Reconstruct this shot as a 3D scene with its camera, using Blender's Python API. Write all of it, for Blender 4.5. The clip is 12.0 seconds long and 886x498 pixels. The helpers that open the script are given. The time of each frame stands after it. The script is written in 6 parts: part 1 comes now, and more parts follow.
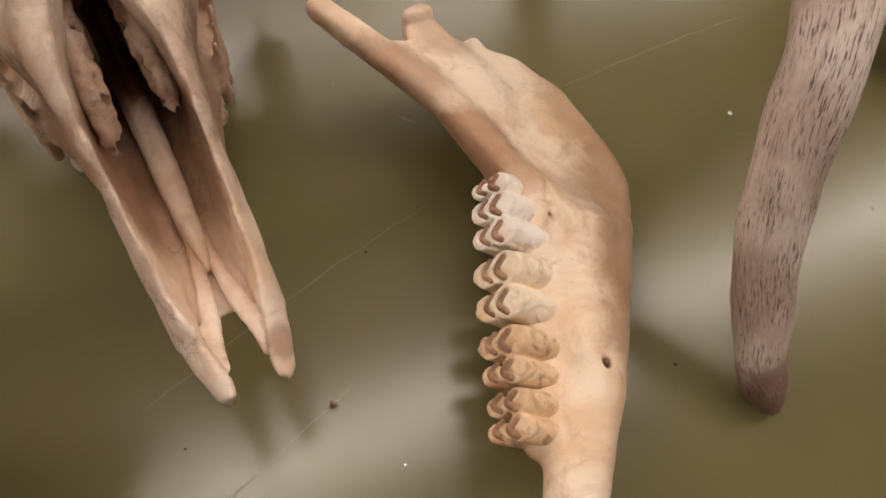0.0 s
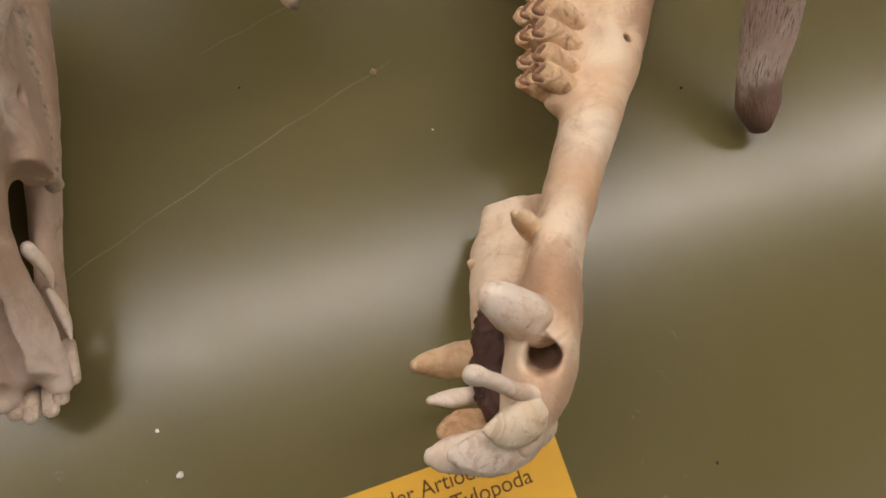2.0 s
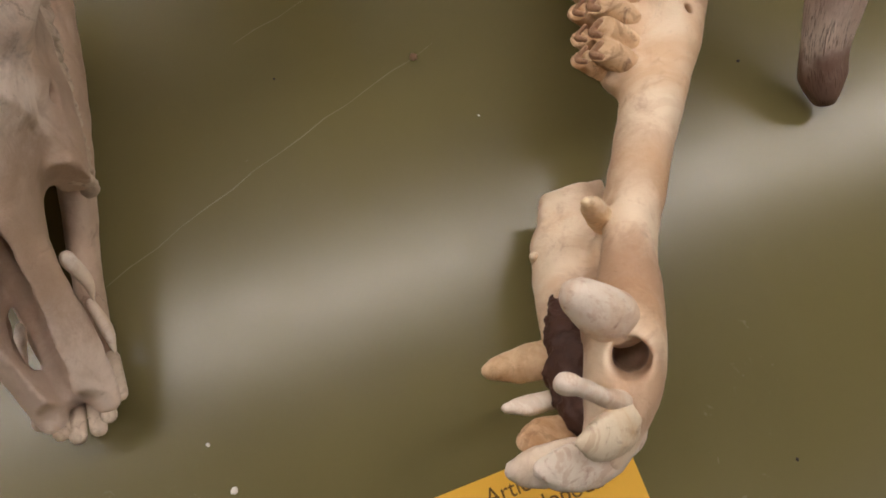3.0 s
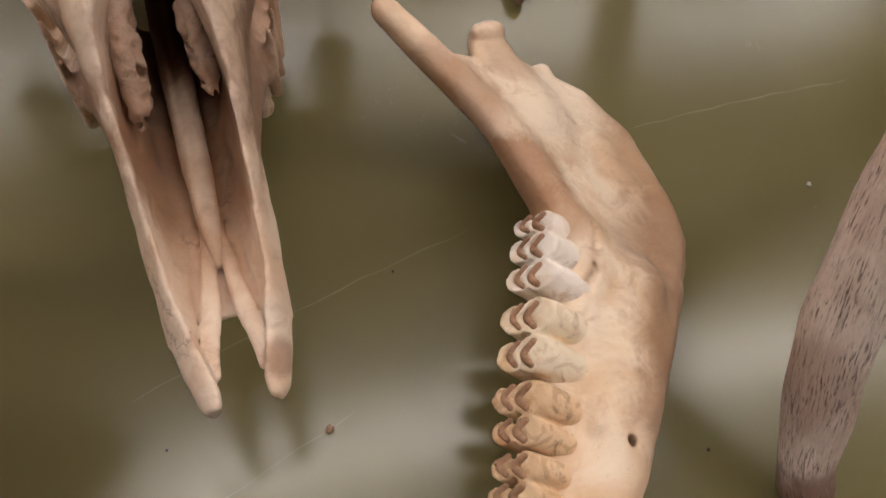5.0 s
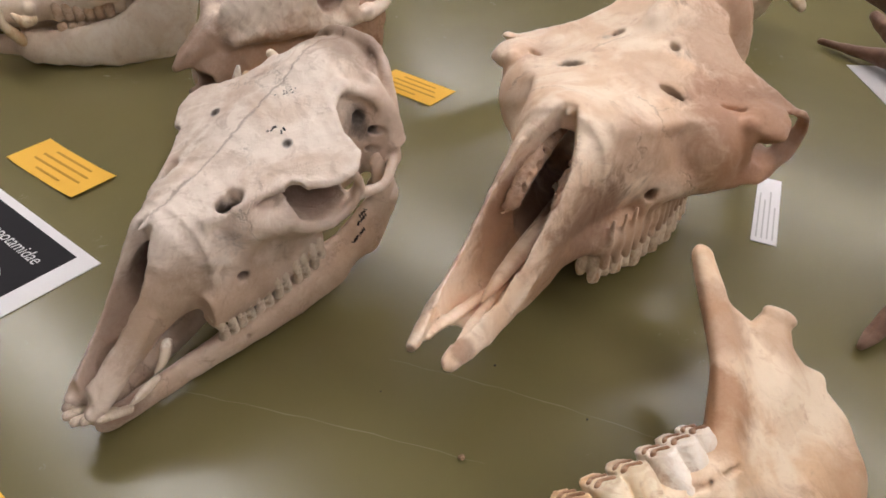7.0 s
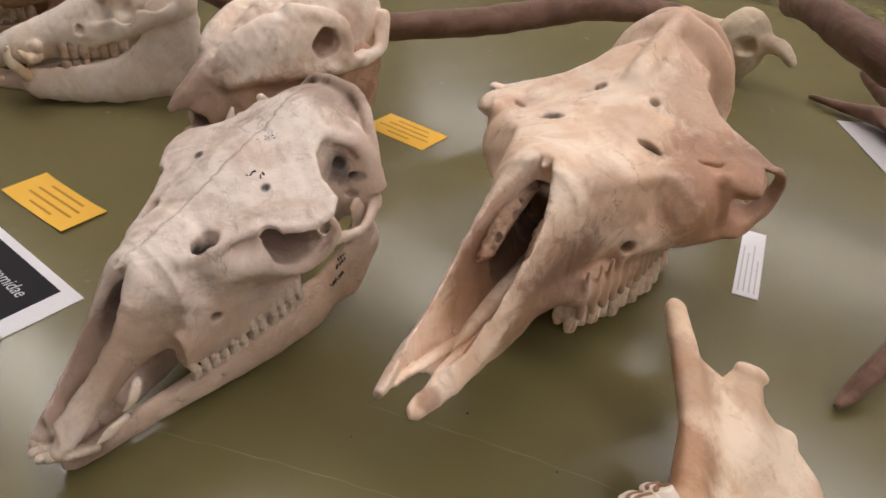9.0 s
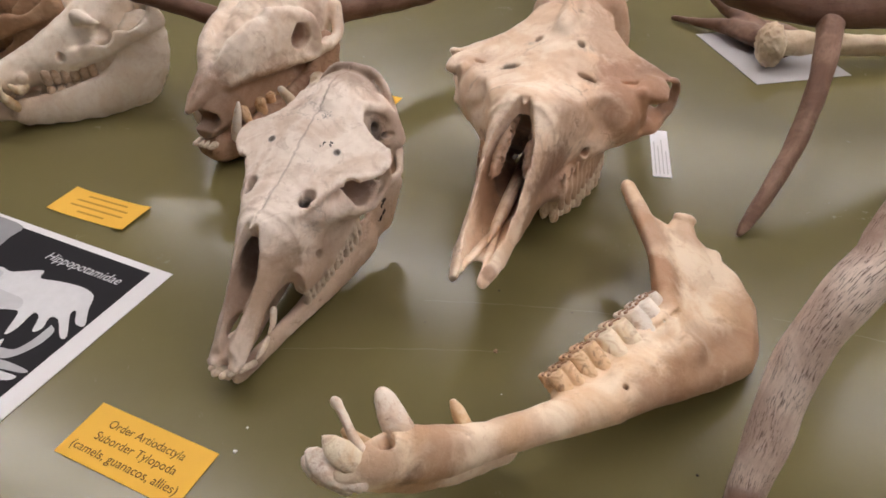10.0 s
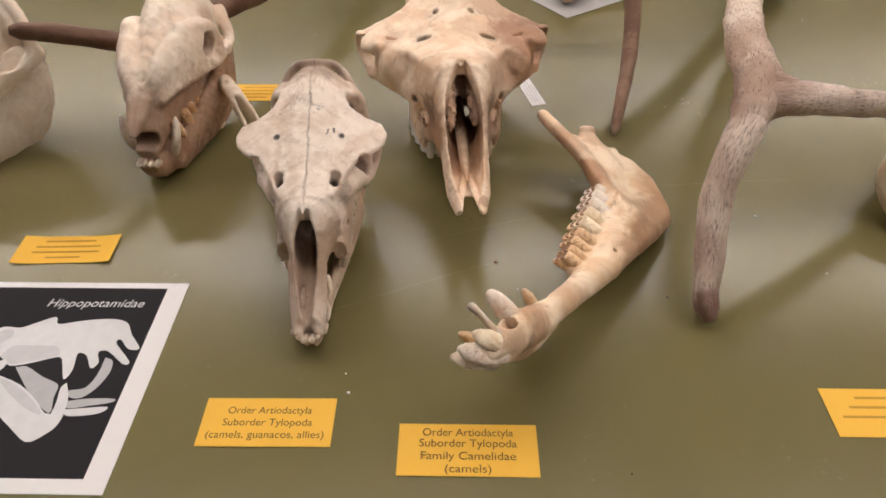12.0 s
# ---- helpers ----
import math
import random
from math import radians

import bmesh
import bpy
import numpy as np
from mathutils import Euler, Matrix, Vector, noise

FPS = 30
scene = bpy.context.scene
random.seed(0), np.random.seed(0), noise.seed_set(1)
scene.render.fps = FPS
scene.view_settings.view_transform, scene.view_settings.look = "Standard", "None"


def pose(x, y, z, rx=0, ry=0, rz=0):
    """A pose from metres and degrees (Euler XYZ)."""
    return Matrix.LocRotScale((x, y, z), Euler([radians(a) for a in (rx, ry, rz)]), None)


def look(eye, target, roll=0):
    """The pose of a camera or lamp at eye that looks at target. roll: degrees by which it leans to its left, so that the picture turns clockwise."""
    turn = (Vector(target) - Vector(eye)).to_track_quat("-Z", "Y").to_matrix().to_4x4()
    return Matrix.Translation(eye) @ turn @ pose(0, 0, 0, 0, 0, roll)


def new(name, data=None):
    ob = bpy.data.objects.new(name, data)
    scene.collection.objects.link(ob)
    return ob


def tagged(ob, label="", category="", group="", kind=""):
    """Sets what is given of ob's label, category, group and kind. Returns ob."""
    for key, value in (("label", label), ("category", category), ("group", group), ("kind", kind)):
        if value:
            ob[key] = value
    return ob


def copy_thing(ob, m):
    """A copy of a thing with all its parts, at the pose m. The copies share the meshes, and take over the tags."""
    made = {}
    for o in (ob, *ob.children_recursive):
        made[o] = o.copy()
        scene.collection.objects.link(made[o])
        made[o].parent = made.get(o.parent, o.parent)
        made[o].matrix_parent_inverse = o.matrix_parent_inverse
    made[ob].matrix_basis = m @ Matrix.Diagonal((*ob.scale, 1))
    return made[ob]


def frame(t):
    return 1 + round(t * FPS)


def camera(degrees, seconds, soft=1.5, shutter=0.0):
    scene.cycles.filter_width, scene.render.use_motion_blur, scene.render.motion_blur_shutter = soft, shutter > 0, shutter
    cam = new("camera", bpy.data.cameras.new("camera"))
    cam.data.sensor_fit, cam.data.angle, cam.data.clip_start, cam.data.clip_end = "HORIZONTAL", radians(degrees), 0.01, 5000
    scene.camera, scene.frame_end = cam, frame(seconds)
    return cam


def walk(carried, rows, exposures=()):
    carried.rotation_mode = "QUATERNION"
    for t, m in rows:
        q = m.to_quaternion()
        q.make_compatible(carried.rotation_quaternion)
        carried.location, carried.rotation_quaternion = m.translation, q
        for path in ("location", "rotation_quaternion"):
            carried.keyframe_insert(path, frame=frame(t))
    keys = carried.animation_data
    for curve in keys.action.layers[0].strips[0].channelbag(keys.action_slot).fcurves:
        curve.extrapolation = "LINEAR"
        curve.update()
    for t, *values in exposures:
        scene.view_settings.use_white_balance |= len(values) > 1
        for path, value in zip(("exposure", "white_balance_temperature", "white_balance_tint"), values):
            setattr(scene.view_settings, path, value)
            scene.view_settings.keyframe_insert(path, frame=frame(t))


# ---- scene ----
cam = camera(66.64, 12.0, soft=1.7)
PATH = [
    (0, (0.0705, 0.1152, 0.3180), (0.1800, 0.2645, -0.0366), 13.34),
    (0.5, (0.0623, 0.0963, 0.3108), (0.1802, 0.2202, -0.0508), 20.15),
    (1, (0.0551, 0.0683, 0.3101), (0.1661, 0.1763, -0.0587), 22.90),
    (1.5, (0.0317, 0.0407, 0.3110), (0.1387, 0.1432, -0.0605), 26.80),
    (2, (0.0118, 0.0137, 0.3056), (0.1099, 0.1109, -0.0698), 28.01),
    (2.5, (0.0119, 0.0187, 0.3006), (0.1025, 0.1085, -0.0785), 28.65),
    (3, (-0.0001, 0.0268, 0.2869), (0.0887, 0.1197, -0.0919), 24.56),
    (3.2, (0.0083, 0.0422, 0.2783), (0.1078, 0.1515, -0.0934), 21.38),
    (4.8, (0.0671, 0.1399, 0.2857), (0.1977, 0.2765, -0.0668), 22.01),
    (5, (0.0827, 0.1277, 0.2999), (0.1709, 0.2946, -0.0528), 15.07),
    (5.5, (0.1216, 0.0860, 0.3175), (0.1143, 0.3362, 0.0055), 9.40),
    (6, (0.1414, 0.0462, 0.3434), (0.0485, 0.3117, 0.0590), 2.90),
    (6.5, (0.1795, -0.0041, 0.3452), (0.0219, 0.2545, 0.0839), 1.93),
    (6.7, (0.1920, -0.0011, 0.3406), (0.0182, 0.2550, 0.0872), 2.07),
    (8.3, (0.2290, 0.0291, 0.3198), (0.0334, 0.2699, 0.0672), 2.11),
    (8.5, (0.2269, 0.0266, 0.3235), (0.0328, 0.2737, 0.0760), 3.18),
    (9, (0.2207, 0.0181, 0.3396), (0.0249, 0.2761, 0.1049), 3.29),
    (9.5, (0.2197, -0.0527, 0.3777), (0.0424, 0.2080, 0.1315), 0.56),
    (10, (0.2120, -0.1567, 0.4091), (0.0762, 0.1223, 0.1566), -1.15),
    (10.5, (0.1603, -0.2024, 0.4250), (0.0576, 0.0802, 0.1612), -2.97),
    (11, (0.1103, -0.2500, 0.4545), (0.0347, 0.0333, 0.1824), -5.93),
    (11.5, (0.0680, -0.3042, 0.4723), (0.0395, -0.0186, 0.1937), -5.29),
    (12, (0.0455, -0.3101, 0.4811), (0.0381, -0.0157, 0.2105), -0.56),
]
walk(cam, [(t, look(eye, target, roll)) for t, eye, target, roll in PATH], exposures=[
    (0.0, 0.53, 6560, 12.0), (1.0, 0.57, 6530, 11.0), (2.5, 0.42, 6500, 10.5), (3.2, 0.41, 6450, 11.0), (5.0, 0.42, 6250, 11.5), (5.5, 0.44, 6250, 11.0),
    (6.5, 0.74, 6050, 9.5), (8.5, 0.59, 6080, 11.0), (10.0, 0.67, 6120, 11.0), (11.0, 0.75, 6220, 10.0), (11.5, 0.76, 6480, 10.0), (12.0, 0.76, 6500, 10.0)])

# ---- light: rows of ceiling fluorescents, a closed room ----
world = bpy.data.worlds.new("room_world")
world.use_nodes = True
world.node_tree.nodes["Background"].inputs[0].default_value = (0.9, 0.92, 1.0, 1)
world.node_tree.nodes["Background"].inputs[1].default_value = 0.006
scene.world = world
scene.view_settings.exposure = 0.64
LAMP = 10.9
CEIL = 1.9


# ---- materials ----
def shader(name, rough=0.6, spec=0.5, metal=0.0):
    m = bpy.data.materials.new(name)
    m.use_nodes = True
    n = m.node_tree.nodes
    b = n["Principled BSDF"]
    b.inputs["Roughness"].default_value = rough
    b.inputs["Specular IOR Level"].default_value = spec
    b.inputs["Metallic"].default_value = metal
    return m, n, m.node_tree.links, b


def coords(n, kind="Object"):
    return n.new("ShaderNodeTexCoord").outputs[kind]


def noise_tex(n, l, co, scale, detail=5.0, rough=0.6, distort=0.0, stretch=None):
    t = n.new("ShaderNodeTexNoise")
    t.inputs["Scale"].default_value = scale
    t.inputs["Detail"].default_value = detail
    t.inputs["Roughness"].default_value = rough
    t.inputs["Distortion"].default_value = distort
    if stretch:
        mp = n.new("ShaderNodeMapping")
        mp.inputs["Scale"].default_value = stretch
        l.new(co, mp.inputs["Vector"])
        co = mp.outputs["Vector"]
    l.new(co, t.inputs["Vector"])
    return t.outputs["Fac"]


def ramp(n, l, fac, lo, hi):
    r = n.new("ShaderNodeMapRange")
    r.interpolation_type = "SMOOTHSTEP"
    r.inputs["From Min"].default_value, r.inputs["From Max"].default_value = lo, hi
    l.new(fac, r.inputs["Value"])
    return r.outputs["Result"]


def math2(n, l, op, a, b):
    m = n.new("ShaderNodeMath")
    m.operation = op
    for i, v in enumerate((a, b)):
        if isinstance(v, (int, float)):
            m.inputs[i].default_value = v
        else:
            l.new(v, m.inputs[i])
    return m.outputs[0]


def blend(n, l, fac, a, b):
    m = n.new("ShaderNodeMix")
    m.data_type = "RGBA"
    if isinstance(fac, (int, float)):
        m.inputs["Factor"].default_value = fac
    else:
        l.new(fac, m.inputs["Factor"])
    for key, v in (("A", a), ("B", b)):
        sock = [s for s in m.inputs if s.name == key and s.type == "RGBA"][0]
        if isinstance(v, tuple):
            sock.default_value = (*v, 1)
        else:
            l.new(v, sock)
    return [s for s in m.outputs if s.type == "RGBA"][0]


def bumped(n, l, b, height, strength, dist):
    u = n.new("ShaderNodeBump")
    u.inputs["Strength"].default_value, u.inputs["Distance"].default_value = strength, dist
    l.new(height, u.inputs["Height"])
    l.new(u.outputs["Normal"], b.inputs["Normal"])


def near(n, l, co, centre, radius, wobble):
    """1 inside a stain or painted shade round centre, 0 outside, with an uneven edge."""
    d = n.new("ShaderNodeVectorMath")
    d.operation = "DISTANCE"
    l.new(co, d.inputs[0])
    d.inputs[1].default_value = centre
    v = math2(n, l, "ADD", d.outputs["Value"], math2(n, l, "MULTIPLY", math2(n, l, "SUBTRACT", wobble, 0.5), radius * 1.6))
    return math2(n, l, "SUBTRACT", 1.0, ramp(n, l, v, radius * 0.75, radius * 1.6))


def bone(name, pale, warm, brown, amount=0.5, stains_and_shade=(), rough=0.5, grain=None, pits=0.5, seams=0.0, size=1.0, midline=0.0):
    m, n, l, b = shader(name, rough, 0.4)
    co = coords(n)
    big = noise_tex(n, l, co, 20 / size, 4, 0.6, 0.8)
    mid = noise_tex(n, l, co, 62 / size, 6, 0.7, 0.6)
    fine = noise_tex(n, l, co, 380, 5, 0.75, 0.2, grain)
    c = blend(n, l, ramp(n, l, big, 0.42, 0.64), pale, warm)
    mottle = noise_tex(n, l, co, 34 / size, 5, 0.62, 2.2)
    c = blend(n, l, math2(n, l, "MULTIPLY", ramp(n, l, mottle, 0.53, 0.60), amount * 0.55), c, tuple(0.6 * v + 0.4 * w for v, w in zip(warm, brown)))
    c = blend(n, l, math2(n, l, "MULTIPLY", ramp(n, l, mid, 0.54, 0.72), amount), c, brown)
    for centre, radius, colour, strength in stains_and_shade:
        c = blend(n, l, math2(n, l, "MULTIPLY", near(n, l, co, centre, radius, mid), strength), c, colour)
    pit = ramp(n, l, noise_tex(n, l, co, 800, 2, 0.5, 0, grain), 0.62, 0.76)
    patch = ramp(n, l, noise_tex(n, l, co, 35, 3, 0.6), 0.45, 0.7)
    c = blend(n, l, math2(n, l, "MULTIPLY", math2(n, l, "MULTIPLY", pit, patch), pits * 0.6), c, tuple(v * 0.4 for v in brown))
    c = blend(n, l, math2(n, l, "MULTIPLY", fine, 0.25), c, tuple(min(1, v * 1.15) for v in pale))
    height = math2(n, l, "ADD", math2(n, l, "MULTIPLY", fine, 0.55), math2(n, l, "MULTIPLY", mid, 0.9))
    height = math2(n, l, "SUBTRACT", height, math2(n, l, "MULTIPLY", math2(n, l, "MULTIPLY", pit, patch), 0.5))
    if seams:
        warp = n.new("ShaderNodeTexNoise")
        warp.inputs["Scale"].default_value, warp.inputs["Detail"].default_value, warp.inputs["Roughness"].default_value = 60, 5, 0.75
        l.new(co, warp.inputs["Vector"])
        add = n.new("ShaderNodeVectorMath")
        add.operation = "MULTIPLY_ADD"
        l.new(warp.outputs["Color"], add.inputs[0])
        add.inputs[1].default_value = (0.022, 0.022, 0.022)
        l.new(co, add.inputs[2])
        vor = n.new("ShaderNodeTexVoronoi")
        vor.feature = "DISTANCE_TO_EDGE"
        vor.inputs["Scale"].default_value = 13
        l.new(add.outputs[0], vor.inputs["Vector"])
        line = math2(n, l, "SUBTRACT", 1.0, ramp(n, l, vor.outputs["Distance"], 0.001, 0.013))
        line = math2(n, l, "MULTIPLY", line, ramp(n, l, noise_tex(n, l, co, 26, 2, 0.5), 0.47, 0.60))
        c = blend(n, l, math2(n, l, "MULTIPLY", line, seams), c, tuple(v * 0.5 for v in brown))
        height = math2(n, l, "SUBTRACT", height, math2(n, l, "MULTIPLY", line, 1.8 * seams))
    if midline:
        xyz = n.new("ShaderNodeSeparateXYZ")
        l.new(co, xyz.inputs[0])
        x = math2(n, l, "ADD", xyz.outputs["X"], math2(n, l, "MULTIPLY", math2(n, l, "SUBTRACT", mid, 0.5), 0.010))
        seam = math2(n, l, "SUBTRACT", 1.0, ramp(n, l, math2(n, l, "ABSOLUTE", x, 0.0), 0.0002, 0.0013))
        seam = math2(n, l, "MULTIPLY", seam, ramp(n, l, xyz.outputs["Y"], 0.06, 0.075))
        c = blend(n, l, math2(n, l, "MULTIPLY", seam, midline), c, tuple(v * 0.6 for v in brown))
        height = math2(n, l, "SUBTRACT", height, math2(n, l, "MULTIPLY", seam, 1.2))
    l.new(c, b.inputs["Base Color"])
    l.new(ramp(n, l, fine, -1.2 + rough, 2.2 - rough), b.inputs["Roughness"])
    bumped(n, l, b, height, 0.5, 0.0015)
    return m


CAMEL = bone("camel_bone", (0.87, 0.715, 0.565), (0.745, 0.525, 0.355), (0.44, 0.215, 0.10), 0.5, seams=0.4, stains_and_shade=[
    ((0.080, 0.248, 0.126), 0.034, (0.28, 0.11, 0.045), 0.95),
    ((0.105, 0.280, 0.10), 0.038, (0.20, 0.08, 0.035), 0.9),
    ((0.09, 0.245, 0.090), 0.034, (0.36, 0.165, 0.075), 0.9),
    ((0.035, 0.165, 0.125), 0.020, (0.40, 0.21, 0.115), 0.6),
    ((0.055, 0.20, 0.115), 0.022, (0.44, 0.25, 0.15), 0.6),
    ((0.05, 0.30, 0.15), 0.03, (0.36, 0.18, 0.09), 0.7),
    ((0.02, 0.37, 0.16), 0.042, (0.42, 0.22, 0.115), 0.8),
    ((-0.075, 0.25, 0.115), 0.020, (0.40, 0.20, 0.10), 0.6),
    ((0.02, 0.235, 0.145), 0.02, (0.50, 0.31, 0.19), 0.5),
    # nose passage: brown stain, with shade painted in at the back
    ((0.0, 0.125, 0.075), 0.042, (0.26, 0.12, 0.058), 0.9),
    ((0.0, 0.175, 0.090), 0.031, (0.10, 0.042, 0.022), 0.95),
    # shade painted inside the nerve holes so that they read black
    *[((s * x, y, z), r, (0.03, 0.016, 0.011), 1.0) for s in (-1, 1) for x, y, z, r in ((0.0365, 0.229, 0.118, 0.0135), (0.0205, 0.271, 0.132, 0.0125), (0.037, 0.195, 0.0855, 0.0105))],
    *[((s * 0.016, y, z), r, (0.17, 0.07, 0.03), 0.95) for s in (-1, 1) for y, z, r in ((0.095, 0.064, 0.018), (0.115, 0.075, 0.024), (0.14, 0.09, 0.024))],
    # next six spots: shade painted in the hollow face
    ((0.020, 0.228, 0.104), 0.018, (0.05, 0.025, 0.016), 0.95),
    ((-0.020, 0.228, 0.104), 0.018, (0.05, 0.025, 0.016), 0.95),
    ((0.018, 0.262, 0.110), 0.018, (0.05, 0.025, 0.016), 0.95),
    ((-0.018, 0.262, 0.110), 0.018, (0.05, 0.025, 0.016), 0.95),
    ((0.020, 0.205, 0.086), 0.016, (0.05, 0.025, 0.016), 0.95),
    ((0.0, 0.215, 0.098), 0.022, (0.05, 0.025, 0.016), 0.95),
    ((0.094, 0.250, 0.080), 0.016, (0.40, 0.19, 0.10), 0.7),
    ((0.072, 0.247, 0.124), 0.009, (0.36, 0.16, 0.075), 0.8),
    ((0.0145, 0.012, 0.070), 0.006, (0.30, 0.14, 0.07), 0.7),
    ((-0.0105, -0.002, 0.066), 0.003, (0.08, 0.04, 0.025), 0.7),
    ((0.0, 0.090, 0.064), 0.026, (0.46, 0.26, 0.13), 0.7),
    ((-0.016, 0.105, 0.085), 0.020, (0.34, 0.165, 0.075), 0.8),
    ((0.050, 0.175, 0.055), 0.026, (0.42, 0.23, 0.12), 0.75),
    ((0.055, 0.25, 0.04), 0.035, (0.34, 0.17, 0.08), 0.75),
])
GUANACO = bone("guanaco_bone", (0.85, 0.745, 0.655), (0.67, 0.52, 0.41), (0.33, 0.205, 0.135), 0.6, seams=0.3, midline=0.35, stains_and_shade=[
    # three right-flank spots: brown stains, deepened for the shade on that side
    ((0.034, 0.12, 0.058), 0.030, (0.44, 0.31, 0.22), 0.6),
    ((0.040, 0.20, 0.120), 0.028, (0.50, 0.37, 0.28), 0.6),
    ((0.050, 0.15, 0.093), 0.020, (0.50, 0.36, 0.27), 0.5),
    ((0.0, 0.235, 0.150), 0.030, (0.40, 0.27, 0.19), 0.6),
    ((0.0, 0.225, 0.165), 0.022, (0.20, 0.125, 0.08), 0.7),
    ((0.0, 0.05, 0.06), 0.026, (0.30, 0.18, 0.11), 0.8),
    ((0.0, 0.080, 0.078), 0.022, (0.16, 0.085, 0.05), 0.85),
    # near-black shade painted into the small holes and eye sockets
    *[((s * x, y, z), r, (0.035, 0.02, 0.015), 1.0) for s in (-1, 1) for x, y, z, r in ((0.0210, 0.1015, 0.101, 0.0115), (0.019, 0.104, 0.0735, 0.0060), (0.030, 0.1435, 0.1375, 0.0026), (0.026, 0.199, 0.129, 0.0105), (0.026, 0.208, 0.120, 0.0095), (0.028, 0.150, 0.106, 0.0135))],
    # three spots: shade painted in the hollow behind the nose
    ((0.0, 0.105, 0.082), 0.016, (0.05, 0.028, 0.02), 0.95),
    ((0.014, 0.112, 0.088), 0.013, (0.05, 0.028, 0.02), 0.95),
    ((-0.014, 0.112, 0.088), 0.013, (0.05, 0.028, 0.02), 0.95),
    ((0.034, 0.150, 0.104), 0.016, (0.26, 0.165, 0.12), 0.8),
    ((0.03, 0.06, 0.02), 0.03, (0.45, 0.31, 0.20), 0.5),
    ((0.022, 0.055, 0.062), 0.026, (0.47, 0.335, 0.225), 0.7),
    ((0.034, 0.095, 0.060), 0.018, (0.40, 0.265, 0.17), 0.65),
    ((-0.012, 0.020, 0.034), 0.022, (0.42, 0.29, 0.20), 0.6),
    ((0.03, 0.19, 0.03), 0.04, (0.50, 0.34, 0.21), 0.55),
    ((0.008, 0.008, 0.012), 0.014, (0.24, 0.12, 0.08), 0.6),
])
GUANACO_JAW = bone("guanaco_jaw_bone", (0.72, 0.59, 0.48), (0.58, 0.43, 0.32), (0.27, 0.16, 0.10), 0.75, seams=0.3, stains_and_shade=[
    ((0.010, 0.016, 0.020), 0.012, (0.20, 0.105, 0.075), 0.75),
    ((0.042, 0.185, 0.03), 0.03, (0.46, 0.28, 0.16), 0.6),
    ((0.03, 0.12, 0.015), 0.025, (0.44, 0.28, 0.17), 0.5)])
JAW = bone("jaw_bone", (0.87, 0.715, 0.545), (0.74, 0.505, 0.305), (0.42, 0.20, 0.08), 0.5, stains_and_shade=[
    ((0.266, 0.238, 0.02), 0.030, (0.36, 0.17, 0.07), 0.85),
    ((0.236, 0.194, 0.036), 0.024, (0.34, 0.16, 0.065), 0.85),
    ((0.240, 0.230, 0.042), 0.019, (0.34, 0.18, 0.09), 0.6),
    ((0.256, 0.318, 0.018), 0.014, (0.46, 0.24, 0.10), 0.5),
    ((0.198, 0.250, 0.055), 0.012, (0.44, 0.21, 0.085), 0.75),
    ((0.214, 0.160, 0.035), 0.022, (0.30, 0.14, 0.06), 0.8),
    ((0.184, 0.272, 0.052), 0.020, (0.36, 0.155, 0.055), 0.9),
    ((0.168, 0.312, 0.068), 0.022, (0.36, 0.17, 0.075), 0.75),
    ((0.270, 0.29, 0.02), 0.024, (0.36, 0.18, 0.08), 0.7),
    ((0.100, 0.045, 0.075), 0.020, (0.34, 0.16, 0.07), 0.8),
    ((0.105, 0.020, 0.06), 0.020, (0.40, 0.20, 0.09), 0.7),
    ((0.140, 0.085, 0.05), 0.020, (0.46, 0.25, 0.12), 0.6),
    ((0.205, 0.345, 0.05), 0.016, (0.42, 0.22, 0.10), 0.6),
    # very dark brown at the bottom of the empty tooth socket
    ((0.096, 0.028, 0.078), 0.009, (0.10, 0.045, 0.025), 0.9),
    ((0.088, 0.014, 0.096), 0.010, (0.44, 0.24, 0.12), 0.7),
], pits=0.45, seams=0.06)
TOOTH = bone("tooth_enamel", (0.87, 0.75, 0.57), (0.72, 0.48, 0.24), (0.30, 0.125, 0.045), 0.75, rough=0.26, pits=0.05, size=0.6)
IVORY = bone("white_enamel", (0.88, 0.80, 0.71), (0.80, 0.66, 0.51), (0.36, 0.17, 0.08), 0.6, rough=0.26, pits=0.05, size=0.6)
BROWN_TOOTH = bone("stained_tooth", (0.76, 0.55, 0.34), (0.50, 0.255, 0.11), (0.16, 0.06, 0.028), 0.9, rough=0.28, pits=0.1, size=0.5)
AMBER = bone("amber_enamel", (0.80, 0.60, 0.38), (0.60, 0.34, 0.15), (0.32, 0.14, 0.05), 0.6, rough=0.28, pits=0.05, size=0.5)
CANINE = bone("stained_ivory", (0.86, 0.76, 0.65), (0.74, 0.55, 0.39), (0.36, 0.15, 0.065), 0.85, rough=0.32, pits=0.2, size=0.55)
CHEEK_TOOTH = bone("cheek_tooth_enamel", (0.80, 0.67, 0.52), (0.56, 0.35, 0.20), (0.20, 0.09, 0.04), 0.8, rough=0.35, pits=0.3, size=0.3)
GREY_TOOTH = bone("greyish_tooth", (0.70, 0.60, 0.49), (0.52, 0.41, 0.31), (0.20, 0.12, 0.075), 0.8, rough=0.4, pits=0.3, size=0.3)
PIG_TOOTH = bone("pig_tooth", (0.60, 0.46, 0.34), (0.46, 0.32, 0.21), (0.18, 0.10, 0.05), 0.7, rough=0.35, pits=0.2, size=0.4)
SMALL = bone("small_jaw_bone", (0.80, 0.70, 0.57), (0.70, 0.56, 0.42), (0.36, 0.22, 0.12), 0.5, size=0.6)
DENTINE = bone("worn_dentine", (0.42, 0.25, 0.15), (0.28, 0.14, 0.07), (0.07, 0.03, 0.018), 0.7, rough=0.5, size=0.2)
